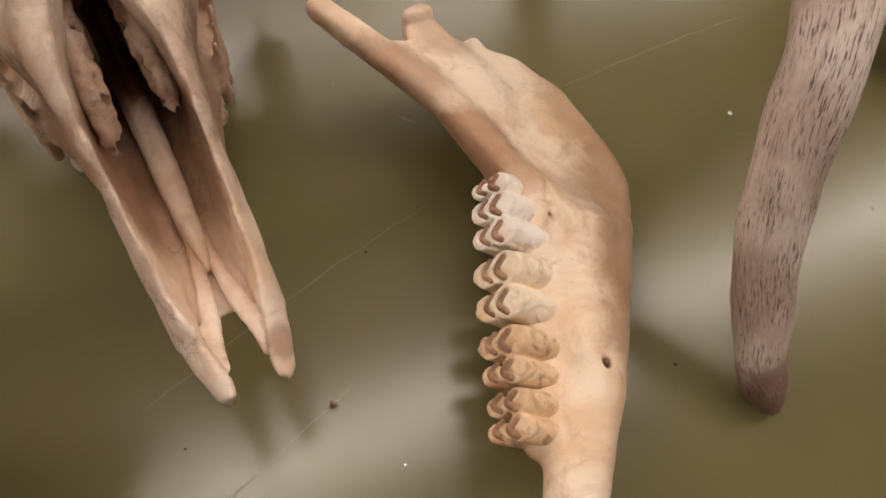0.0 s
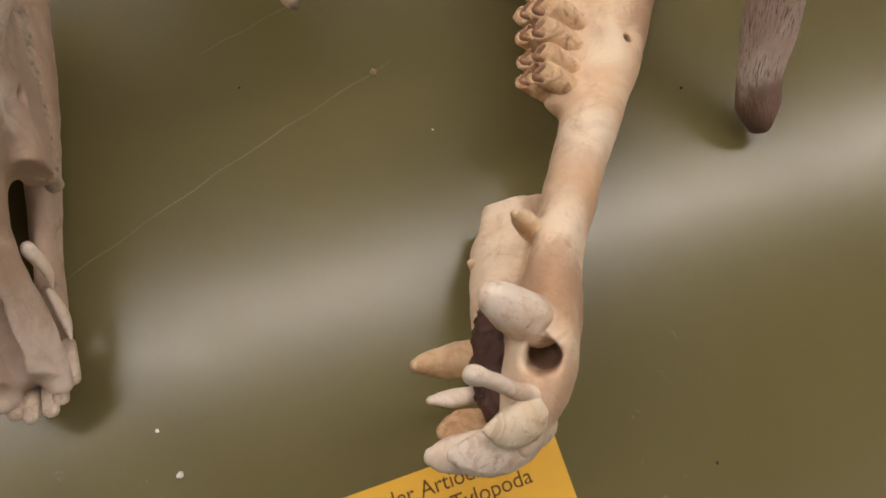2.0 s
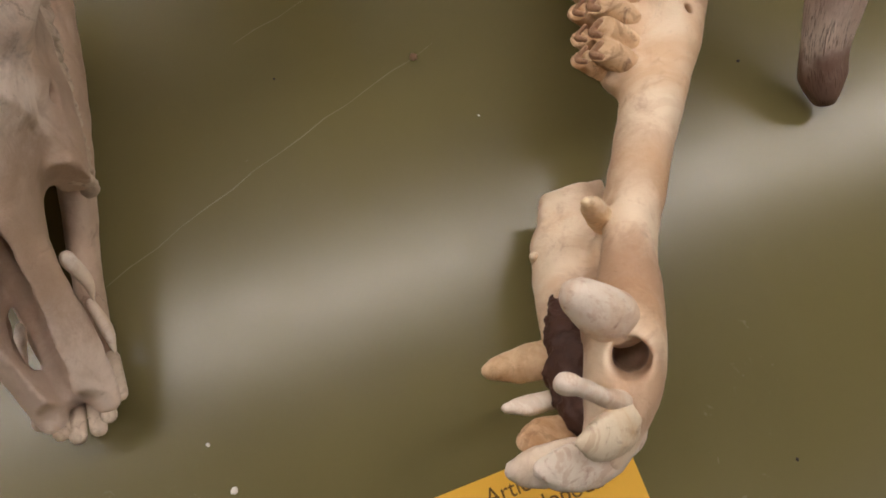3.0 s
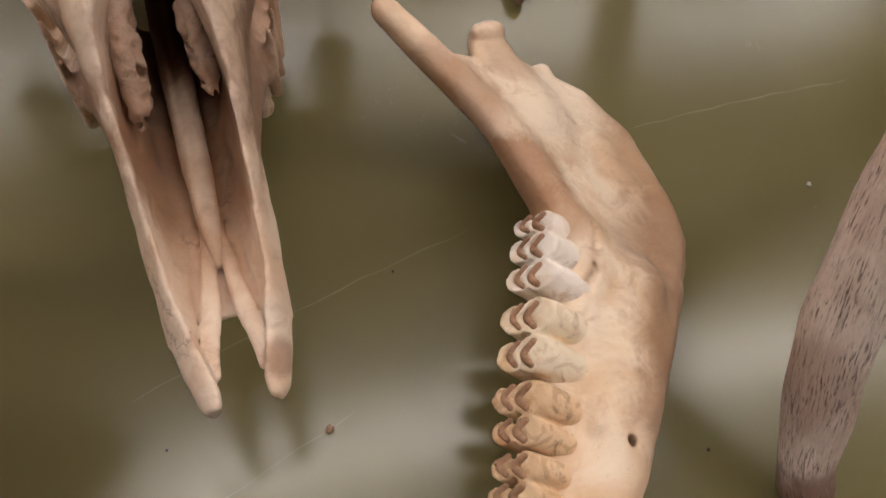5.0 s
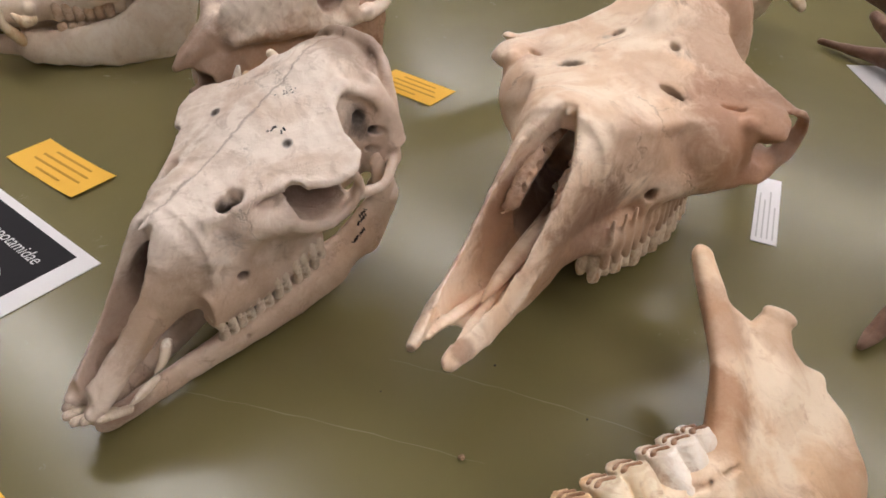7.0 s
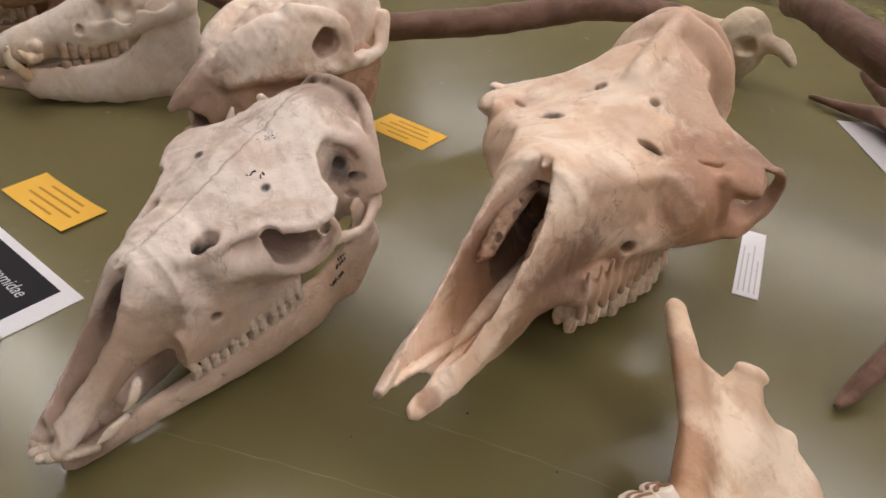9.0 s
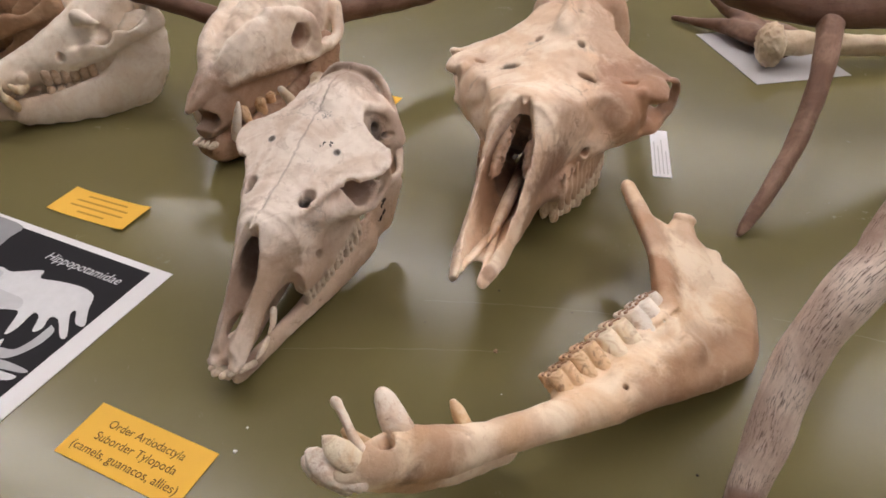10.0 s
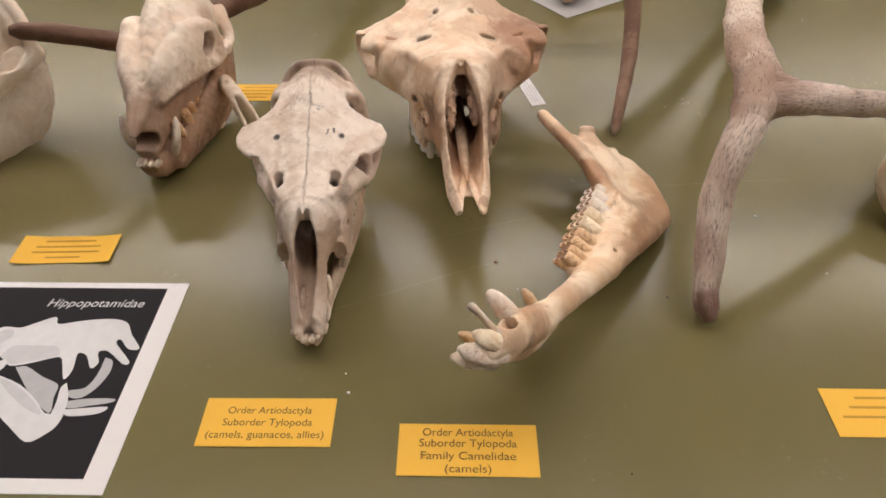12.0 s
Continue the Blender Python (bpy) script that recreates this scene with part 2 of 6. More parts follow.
TISSUE = bone("dried_tissue", (0.07, 0.03, 0.02), (0.045, 0.018, 0.014), (0.015, 0.007, 0.006), 0.8, rough=0.55)
TURBINATE = bone("turbinate_bone", (0.58, 0.42, 0.31), (0.46, 0.29, 0.19), (0.14, 0.065, 0.035), 0.9, pits=0.9, size=0.45)
VOMER = bone("pale_tan_bone", (0.76, 0.60, 0.45), (0.62, 0.43, 0.28), (0.34, 0.17, 0.08), 0.5, [((0.0, 0.185, 0.08), 0.045, (0.16, 0.07, 0.035), 0.9)])
SUID = bone("pig_bone", (0.88, 0.78, 0.665), (0.80, 0.66, 0.52), (0.40, 0.25, 0.14), 0.35, [
    ((0.0, 0.01, 0.04), 0.035, (0.38, 0.22, 0.13), 0.7), ((0.03, 0.08, 0.06), 0.02, (0.40, 0.24, 0.13), 0.5)])
TUSKED = bone("tusked_bone", (0.85, 0.74, 0.63), (0.73, 0.57, 0.44), (0.32, 0.18, 0.10), 0.45, [
    ((0.0, -0.004, 0.066), 0.050, (0.25, 0.14, 0.085), 0.95),
    ((0.0, 0.05, 0.045), 0.045, (0.26, 0.145, 0.085), 0.9),
    ((0.03, 0.09, 0.04), 0.05, (0.42, 0.25, 0.14), 0.85),
    ((0.03, 0.15, 0.05), 0.04, (0.36, 0.20, 0.11), 0.8),
    ((0.028, 0.08, 0.066), 0.034, (0.36, 0.20, 0.115), 0.9),
    ((0.030, 0.130, 0.119), 0.014, (0.24, 0.11, 0.06), 0.9),
    ((0.045, 0.165, 0.13), 0.02, (0.46, 0.27, 0.17), 0.6)])
MUZZLE = bone("brown_jaw_bone", (0.42, 0.265, 0.175), (0.30, 0.165, 0.10), (0.13, 0.06, 0.03), 0.85, pits=0.8, size=0.6)
OLD = bone("aged_bone", (0.50, 0.33, 0.20), (0.38, 0.22, 0.12), (0.15, 0.075, 0.035), 0.7)
DARK_BONE = bone("dark_bone", (0.20, 0.11, 0.07), (0.14, 0.07, 0.045), (0.05, 0.022, 0.015), 0.7)
PALE = bone("pale_bone", (0.66, 0.55, 0.40), (0.56, 0.42, 0.28), (0.26, 0.15, 0.08), 0.5)


def antler_mat(name, light, mid_c, dark, scale, flecks=0.85, stains_and_shade=()):
    """Antler: pale ground, broad tints, long soft furrows and short dark flecks along the beam."""
    m, n, l, b = shader(name, 0.5, 0.35)
    co, place = coords(n, "UV"), coords(n)
    big = noise_tex(n, l, place, 22, 4, 0.65, 0.6)
    mid = noise_tex(n, l, place, 70, 4, 0.6)
    furrow = noise_tex(n, l, co, 1.0, 4, 0.65, 0.4, (scale * 0.3, scale * 2.2, 1))
    fleck = noise_tex(n, l, co, 1.0, 3, 0.6, 0.3, (scale * 1.0, scale * 8.5, 1))
    fine = noise_tex(n, l, co, 1.0, 4, 0.7, 0.3, (scale * 3.0, scale * 12, 1))
    c = blend(n, l, ramp(n, l, big, 0.38, 0.64), light, mid_c)
    c = blend(n, l, math2(n, l, "MULTIPLY", ramp(n, l, furrow, 0.50, 0.72), 0.45), c, tuple(0.5 * (v + w) for v, w in zip(mid_c, dark)))
    for centre, radius, colour, strength in stains_and_shade:
        c = blend(n, l, math2(n, l, "MULTIPLY", near(n, l, place, centre, radius, mid), strength), c, colour)
    spots = math2(n, l, "MULTIPLY", ramp(n, l, fleck, 0.535, 0.620), ramp(n, l, mid, 0.36, 0.56))
    c = blend(n, l, math2(n, l, "MULTIPLY", spots, flecks), c, dark)
    c = blend(n, l, math2(n, l, "MULTIPLY", ramp(n, l, fine, 0.50, 0.75), 0.25), c, dark)
    l.new(c, b.inputs["Base Color"])
    height = math2(n, l, "SUBTRACT", math2(n, l, "MULTIPLY", fine, 0.4), math2(n, l, "MULTIPLY", furrow, 1.3))
    bumped(n, l, b, math2(n, l, "SUBTRACT", height, math2(n, l, "MULTIPLY", spots, 0.9)), 0.6, 0.0014)
    return m


ANTLER = antler_mat("grey_antler", (0.80, 0.67, 0.58), (0.60, 0.46, 0.38), (0.11, 0.052, 0.034), 13.0, stains_and_shade=[
    ((0.2805, 0.112, 0.010), 0.022, (0.20, 0.10, 0.07), 0.85),
    ((0.270, 0.155, 0.060), 0.016, (0.34, 0.20, 0.14), 0.5),
    ((0.330, 0.265, 0.160), 0.034, (0.34, 0.215, 0.16), 0.75),
    ((0.345, 0.34, 0.165), 0.04, (0.40, 0.27, 0.20), 0.6)])
DARK_ANTLER = antler_mat("dark_antler", (0.21, 0.115, 0.075), (0.15, 0.075, 0.048), (0.05, 0.024, 0.017), 20.0, 0.5)
TAN_ANTLER = antler_mat("tan_antler", (0.38, 0.235, 0.165), (0.22, 0.12, 0.08), (0.08, 0.042, 0.03), 20.0, 0.5)


def table_mat():
    m, n, l, b = shader("olive_linoleum", 0.3, 0.5)
    co = coords(n)
    big = noise_tex(n, l, co, 3.0, 4, 0.6, 0.5)
    mid = noise_tex(n, l, co, 26, 5, 0.7, 0.8)
    fine = noise_tex(n, l, co, 900, 3, 0.7)
    c = blend(n, l, ramp(n, l, big, 0.3, 0.7), (0.152, 0.131, 0.053), (0.175, 0.151, 0.063))
    c = blend(n, l, math2(n, l, "MULTIPLY", ramp(n, l, mid, 0.55, 0.85), 0.10), c, (0.19, 0.17, 0.09))
    c = blend(n, l, math2(n, l, "MULTIPLY", fine, 0.12), c, (0.10, 0.09, 0.045))
    l.new(c, b.inputs["Base Color"])
    scuff = noise_tex(n, l, co, 70, 6, 0.8, 1.5)
    worn = noise_tex(n, l, co, 9, 4, 0.65, 0.4)
    r = math2(n, l, "ADD", 0.17, math2(n, l, "MULTIPLY", ramp(n, l, scuff, 0.40, 0.75), 0.06))
    r = math2(n, l, "ADD", r, math2(n, l, "MULTIPLY", ramp(n, l, worn, 0.4, 0.7), 0.04))
    l.new(math2(n, l, "ADD", r, math2(n, l, "MULTIPLY", mid, 0.05)), b.inputs["Roughness"])
    bumped(n, l, b, math2(n, l, "ADD", math2(n, l, "MULTIPLY", scuff, 0.6), math2(n, l, "MULTIPLY", fine, 0.7)), 0.05, 0.0006)
    return m


TABLE = table_mat()


def plain(name, colour, rough=0.6, spec=0.4, vary=0.08, scale=120.0):
    m, n, l, b = shader(name, rough, spec)
    co = coords(n)
    f = noise_tex(n, l, co, scale, 4, 0.6)
    g = noise_tex(n, l, co, scale * 0.12, 3, 0.6)
    c = blend(n, l, math2(n, l, "MULTIPLY", f, vary * 2), colour, tuple(v * 0.7 for v in colour))
    c = blend(n, l, math2(n, l, "MULTIPLY", g, vary), c, tuple(min(1, v * 1.2 + 0.02) for v in colour))
    l.new(c, b.inputs["Base Color"])
    bumped(n, l, b, f, 0.08, 0.0004)
    return m


CARD = plain("yellow_card_stock", (0.86, 0.50, 0.062), 0.6, 0.3, 0.06)
PAPER = plain("white_paper", (0.78, 0.77, 0.79), 0.55, 0.3, 0.03)
# paper greyed in its colour for the shade it lies in
SHADED_PAPER = plain("shaded_paper", (0.50, 0.49, 0.50), 0.6, 0.3, 0.05)
PRINT_BLACK = plain("black_print", (0.010, 0.009, 0.013), 0.5, 0.15, 0.1)
PRINT_WHITE = plain("white_print", (0.70, 0.70, 0.73), 0.5, 0.3, 0.45, 110.0)
PRINT_MID = plain("pale_grey_print", (0.46, 0.46, 0.49), 0.5, 0.3, 0.45, 110.0)
PRINT_SOFT = plain("soft_grey_print", (0.58, 0.58, 0.61), 0.5, 0.3, 0.45, 110.0)
PRINT_GREY = plain("grey_print", (0.30, 0.30, 0.32), 0.5, 0.3, 0.35, 60.0)
FAINT_INK = plain("faint_card_ink", (0.52, 0.27, 0.035), 0.6, 0.2, 0.05)
INK = plain("card_ink", (0.16, 0.085, 0.025), 0.6, 0.2, 0.05)
BLACK_INK = plain("black_ink", (0.02, 0.018, 0.018), 0.5, 0.3, 0.05)
GREY_INK = plain("grey_ink", (0.50, 0.49, 0.50), 0.6, 0.2, 0.05)
# room colours are assumed, set dark to cut bounced light
WALL = plain("wall_paint", (0.13, 0.12, 0.105), 0.8, 0.2, 0.05, 12.0)
CEILING = plain("ceiling_paint", (0.13, 0.125, 0.12), 0.9, 0.2, 0.05, 12.0)
FLOOR = plain("floor_tile", (0.16, 0.14, 0.115), 0.5, 0.4, 0.1, 9.0)
EDGE = plain("table_edging", (0.05, 0.045, 0.04), 0.5, 0.4, 0.1, 30.0)
STEEL = plain("fixture_enamel", (0.75, 0.75, 0.74), 0.4, 0.5, 0.03, 20.0)
CRUMB = bone("crumb", (0.34, 0.22, 0.13), (0.25, 0.14, 0.08), (0.1, 0.05, 0.03), 0.6)
LINT = plain("white_lint", (0.8, 0.78, 0.72), 0.8, 0.2, 0.05)
SPECK = plain("dark_speck", (0.03, 0.025, 0.02), 0.8, 0.2, 0.05)

GLOW = bpy.data.materials.new("fluorescent_diffuser")
GLOW.use_nodes = True
GLOW.node_tree.nodes.remove(GLOW.node_tree.nodes["Principled BSDF"])
_e = GLOW.node_tree.nodes.new("ShaderNodeEmission")
_e.inputs[0].default_value, _e.inputs[1].default_value = (1.0, 0.885, 0.80, 1), LAMP
GLOW.node_tree.links.new(_e.outputs[0], GLOW.node_tree.nodes["Material Output"].inputs[0])


# ---- mesh helpers ----
def obj(name, mesh, material=None, parent=None, label=""):
    ob = new(name, mesh)
    if material:
        mesh.materials.append(material)
    if parent:
        ob.parent = parent
    if label:
        ob["label"] = label
    return ob


def part(name, bm, material, parent, label=""):
    me = bpy.data.meshes.new(name)
    bm.to_mesh(me)
    bm.free()
    return obj(name, me, material, parent, label)


def thing(name, m, label, category, group=""):
    e = new(name)
    e.empty_display_size = 0.02
    e.matrix_world = m
    return tagged(e, label, category, group)


def block(x0, y0, z0, x1, y1, z1, bevel=0.0):
    bm = bmesh.new()
    bmesh.ops.create_cube(bm, size=1.0)
    for v in bm.verts:
        v.co = ((x0 + x1) / 2 + v.co.x * (x1 - x0), (y0 + y1) / 2 + v.co.y * (y1 - y0), (z0 + z1) / 2 + v.co.z * (z1 - z0))
    if bevel:
        bmesh.ops.bevel(bm, geom=bm.edges[:], offset=bevel, segments=2, affect="EDGES")
    return bm


def slab(points, z0, z1):
    """A flat piece with the outline points and the thickness z0 to z1."""
    bm = bmesh.new()
    f = bm.faces.new([bm.verts.new((x, y, z0)) for x, y in points])
    up = bmesh.ops.extrude_face_region(bm, geom=[f])
    for v in up["geom"]:
        if isinstance(v, bmesh.types.BMVert):
            v.co.z = z1
    bmesh.ops.recalc_face_normals(bm, faces=bm.faces[:])
    return bm


def curve_rows(rows, steps):
    """Rows strung on a smooth curve, with steps more of them to each gap."""
    p = np.array(rows, float)
    if len(p) < 3:
        return p
    out = []
    for j in range(len(p) - 1):
        b, c = p[j], p[j + 1]
        m0 = (c - p[j - 1]) / 2 if j else c - b
        m1 = (p[j + 2] - b) / 2 if j + 2 < len(p) else c - b
        for i in range(steps):
            t = i / steps
            out.append((2 * t ** 3 - 3 * t * t + 1) * b + (t ** 3 - 2 * t * t + t) * m0 + (3 * t * t - 2 * t ** 3) * c + (t ** 3 - t * t) * m1)
    return np.array(out + [p[-1]])


class Clay:
    """A solid modelled as a distance field on a grid: forms are melted on or carved out, then skinned with quads.
    half: model x >= 0 only and mirror it."""

    def __init__(self, lo, hi, h, half=False):
        self.h, self.half = h, half
        if half:
            lo = (-h / 2, lo[1], lo[2])
        self.lo = np.array(lo, float)
        self.n = np.ceil((np.array(hi) - self.lo) / h).astype(int) + 1
        self.f = np.full(self.n, 0.05, np.float32)

    def _region(self, lo, hi, pad):
        a = np.clip(np.floor((np.array(lo) - pad - self.lo) / self.h).astype(int), 0, self.n - 1)
        b = np.clip(np.ceil((np.array(hi) + pad - self.lo) / self.h).astype(int) + 1, 1, self.n)
        s = tuple(slice(i, max(j, i + 1)) for i, j in zip(a, b))
        g = [(self.lo[k] + self.h * np.arange(s[k].start, s[k].stop)).astype(np.float32) for k in range(3)]
        return s, np.meshgrid(*g, indexing="ij", sparse=True)

    def _mix(self, s, d, k, cut):
        f = self.f[s]
        if cut:
            d = -d
            t = np.clip(0.5 - 0.5 * (d - f) / k, 0, 1)
            self.f[s] = d + (f - d) * t + k * t * (1 - t)
        else:
            t = np.clip(0.5 + 0.5 * (d - f) / k, 0, 1)
            self.f[s] = d + (f - d) * t - k * t * (1 - t)
        return self

    def ball(self, c, r, k=0.004, cut=False, turn=(0, 0, 0)):
        big = max(r)
        s, (x, y, z) = self._region([v - big for v in c], [v + big for v in c], k + 2 * self.h)
        m = np.array(Euler([radians(a) for a in turn]).to_matrix().transposed())
        p = [x - c[0], y - c[1], z - c[2]]
        q = [m[i][0] * p[0] + m[i][1] * p[1] + m[i][2] * p[2] for i in range(3)]
        u = np.sqrt(sum((q[i] / r[i]) ** 2 for i in range(3))) + 1e-6
        w = np.sqrt(sum((q[i] / r[i] ** 2) ** 2 for i in range(3))) + 1e-6
        return self._mix(s, (u * (u - 1) / w).astype(np.float32), k, cut)

    def tube(self, pts, k=0.004, cut=False, flat=None, by=1.0):
        """A smooth chain through (x, y, z, radius); flat: an axis along which it is thinner, by that factor."""
        pts = curve_rows(pts, 4)
        a3 = np.array(flat if flat else (0, 0, 1), float)
        a3 /= np.linalg.norm(a3)
        q = pts[:, :3] + (by - 1.0) * np.outer(pts[:, :3] @ a3, a3)
        big = pts[:, 3].max()
        s, (x, y, z) = self._region(pts[:, :3].min(0) - big, pts[:, :3].max(0) + big, k + 2 * self.h)
        if by != 1.0:
            w = (by - 1.0) * (x * a3[0] + y * a3[1] + z * a3[2])
            x, y, z = x + w * a3[0], y + w * a3[1], z + w * a3[2]
        best = None
        for i in range(len(pts) - 1):
            ab = q[i + 1] - q[i]
            px, py, pz = x - q[i][0], y - q[i][1], z - q[i][2]
            t = np.clip((px * ab[0] + py * ab[1] + pz * ab[2]) / (ab @ ab + 1e-12), 0, 1)
            d = np.sqrt((px - t * ab[0]) ** 2 + (py - t * ab[1]) ** 2 + (pz - t * ab[2]) ** 2) - (pts[i, 3] + (pts[i + 1, 3] - pts[i, 3]) * t)
            best = d if best is None else np.minimum(best, d)
        return self._mix(s, (best / max(1.0, by) ** 0.5).astype(np.float32), k, cut)

    def loft(self, rows, k=0.004, cut=False, dx=0.0):
        """Rows of (y, half width, top, bottom, squareness): rounded sections strung along y."""
        rows = curve_rows(rows, 5)
        wmax = rows[:, 1].max()
        s, (x, y, z) = self._region((dx - wmax, rows[0, 0], rows[:, 3].min()), (dx + wmax, rows[-1, 0], rows[:, 2].max()), k + 2 * self.h)
        at = lambda i: np.interp(y, rows[:, 0], rows[:, i]).astype(np.float32)
        w, zt, zb, e = at(1), at(2), at(3), at(4)
        zc, hh = (zt + zb) / 2, np.maximum((zt - zb) / 2, 1e-4)
        d = ((np.abs((x - dx) / w) ** e + np.abs((z - zc) / hh) ** e) ** (1 / e) - 1) * np.minimum(w, hh)
        d = np.maximum(d, np.maximum(rows[0, 0] - y, y - rows[-1, 0]))
        return self._mix(s, d.astype(np.float32), k, cut)

    def plate(self, outline, zmid, thick, k=0.004, cut=False, lo=None, hi=None):
        """A bent sheet over an outline in x and y, with its middle at height zmid(x, y)."""
        v = np.array(outline, float)
        s, (x, y, z) = self._region((v[:, 0].min(), v[:, 1].min(), lo), (v[:, 0].max(), v[:, 1].max(), hi), 0.01)
        px, py = x[:, :, 0], y[:, :, 0]
        px, py = np.broadcast_arrays(px, py)
        best, inside = np.full(px.shape, 1e9), np.zeros(px.shape, bool)
        for (ax, ay), (bx, by) in zip(v, np.roll(v, -1, 0)):
            ex, ey, wx, wy = bx - ax, by - ay, px - ax, py - ay
            t = np.clip((wx * ex + wy * ey) / (ex * ex + ey * ey + 1e-12), 0, 1)
            best = np.minimum(best, (wx - ex * t) ** 2 + (wy - ey * t) ** 2)
            hit = ((ay > py) != (by > py)) & (px < ex * (py - ay) / (by - ay + 1e-12) + ax)
            inside ^= hit
        d2 = np.where(inside, -1, 1) * np.sqrt(best) + thick
        zz = np.abs(z - zmid(px, py)[:, :, None]) * 0.9
        dd = d2[:, :, None] * np.ones_like(zz)
        d = np.minimum(np.maximum(dd, zz), 0) + np.hypot(np.maximum(dd, 0), np.maximum(zz, 0)) - thick
        d = np.maximum(np.where(dd < 0, zz - thick, d), d2[:, :, None] - thick)
        return self._mix(s, d.astype(np.float32), k, cut)

    def shave(self, point, normal, k=0.001):
        """Takes off all that lies beyond a plane."""
        nx, ny, nz = Vector(normal).normalized()
        s, (x, y, z) = self._region(self.lo, self.lo + self.h * self.n, 0)
        return self._mix(s, (-((x - point[0]) * nx + (y - point[1]) * ny + (z - point[2]) * nz)).astype(np.float32), k, True)

    def rough(self, amount, size):
        """Uneven surface: smooth waves of three lengths."""
        x, y, z = [(self.lo[i] + self.h * np.arange(self.n[i])) / size for i in range(3)]
        x, y, z = x[:, None, None], y[None, :, None], z[None, None, :]
        w = np.sin(x * 1.7 + 1.3 * np.sin(y * 1.1)) * np.sin(y * 1.9 + np.sin(z * 1.3)) * np.sin(z * 2.1 + x * 0.5)
        w = w + 0.5 * np.sin(x * 4.1 + y * 1.7) * np.sin(z * 4.7 + 1.2 * np.sin(y * 3.1))
        self.f += (amount * w).astype(np.float32)
        return self

    def mesh(self, name):
        f, lo, h = self.f, self.lo.copy(), self.h
        if self.half:
            f = np.concatenate([f[:0:-1], f[1:]], 0)
            lo[0] = -h * (self.n[0] - 1.5)
        f = np.pad(f, 1, constant_values=0.05)
        lo = lo - h
        inside = f < 0
        c = np.zeros(np.array(f.shape) - 1, np.int8)
        shifts = [(i, j, k) for i in (0, 1) for j in (0, 1) for k in (0, 1)]
        cut = lambda a, i, j, k: a[i : a.shape[0] - 1 + i, j : a.shape[1] - 1 + j, k : a.shape[2] - 1 + k]
        for sh in shifts:
            c += cut(inside, *sh)
        cell = np.argwhere((c > 0) & (c < 8))
        index = np.full(c.shape, -1, np.int32)
        index[tuple(cell.T)] = np.arange(len(cell))
        total, count = np.zeros((len(cell), 3)), np.zeros(len(cell))
        for axis in range(3):
            for a in (0, 1):
                for b in (0, 1):
                    o = [0, 0, 0]
                    o[(axis + 1) % 3], o[(axis + 2) % 3] = a, b
                    p = cell + o
                    q = p.copy()
                    q[:, axis] += 1
                    u, v = f[tuple(p.T)], f[tuple(q.T)]
                    on = (u < 0) != (v < 0)
                    t = np.where(on, u / np.where(on, u - v, 1), 0)
                    place = np.array(o) + np.zeros((len(cell), 3))
                    place[:, axis] += t
                    total[on] += place[on]
                    count[on] += 1
        verts = lo + h * (cell + total / count[:, None])
        quads = []
        for axis in range(3):
            o, e1, e2 = [np.eye(3, dtype=int)[(axis + i) % 3] for i in range(3)]
            a = np.take(inside, range(inside.shape[axis] - 1), axis)
            b = np.take(inside, range(1, inside.shape[axis]), axis)
            for flag, flip in ((a & ~b, False), (~a & b, True)):
                p = np.argwhere(flag)
                p = p[(p[:, (axis + 1) % 3] > 0) & (p[:, (axis + 2) % 3] > 0)]
                p = p[(p[:, (axis + 1) % 3] < index.shape[(axis + 1) % 3]) & (p[:, (axis + 2) % 3] < index.shape[(axis + 2) % 3])]
                ring = [index[tuple((p - w).T)] for w in (e1 + e2, e2, 0 * e1, e1)]
                quads.append(np.stack(ring[::-1] if flip else ring, 1))
        quads = np.concatenate(quads)
        quads = quads[(quads >= 0).all(1)]
        me = bpy.data.meshes.new(name)
        me.vertices.add(len(verts))
        me.vertices.foreach_set("co", verts.astype(np.float32).ravel())
        me.loops.add(quads.size)
        me.loops.foreach_set("vertex_index", quads.astype(np.int32).ravel())
        me.polygons.add(len(quads))
        me.polygons.foreach_set("loop_start", np.arange(0, quads.size, 4, dtype=np.int32))
        me.polygons.foreach_set("use_smooth", np.ones(len(quads), bool))
        me.update(calc_edges=True)
        me.validate()
        return me


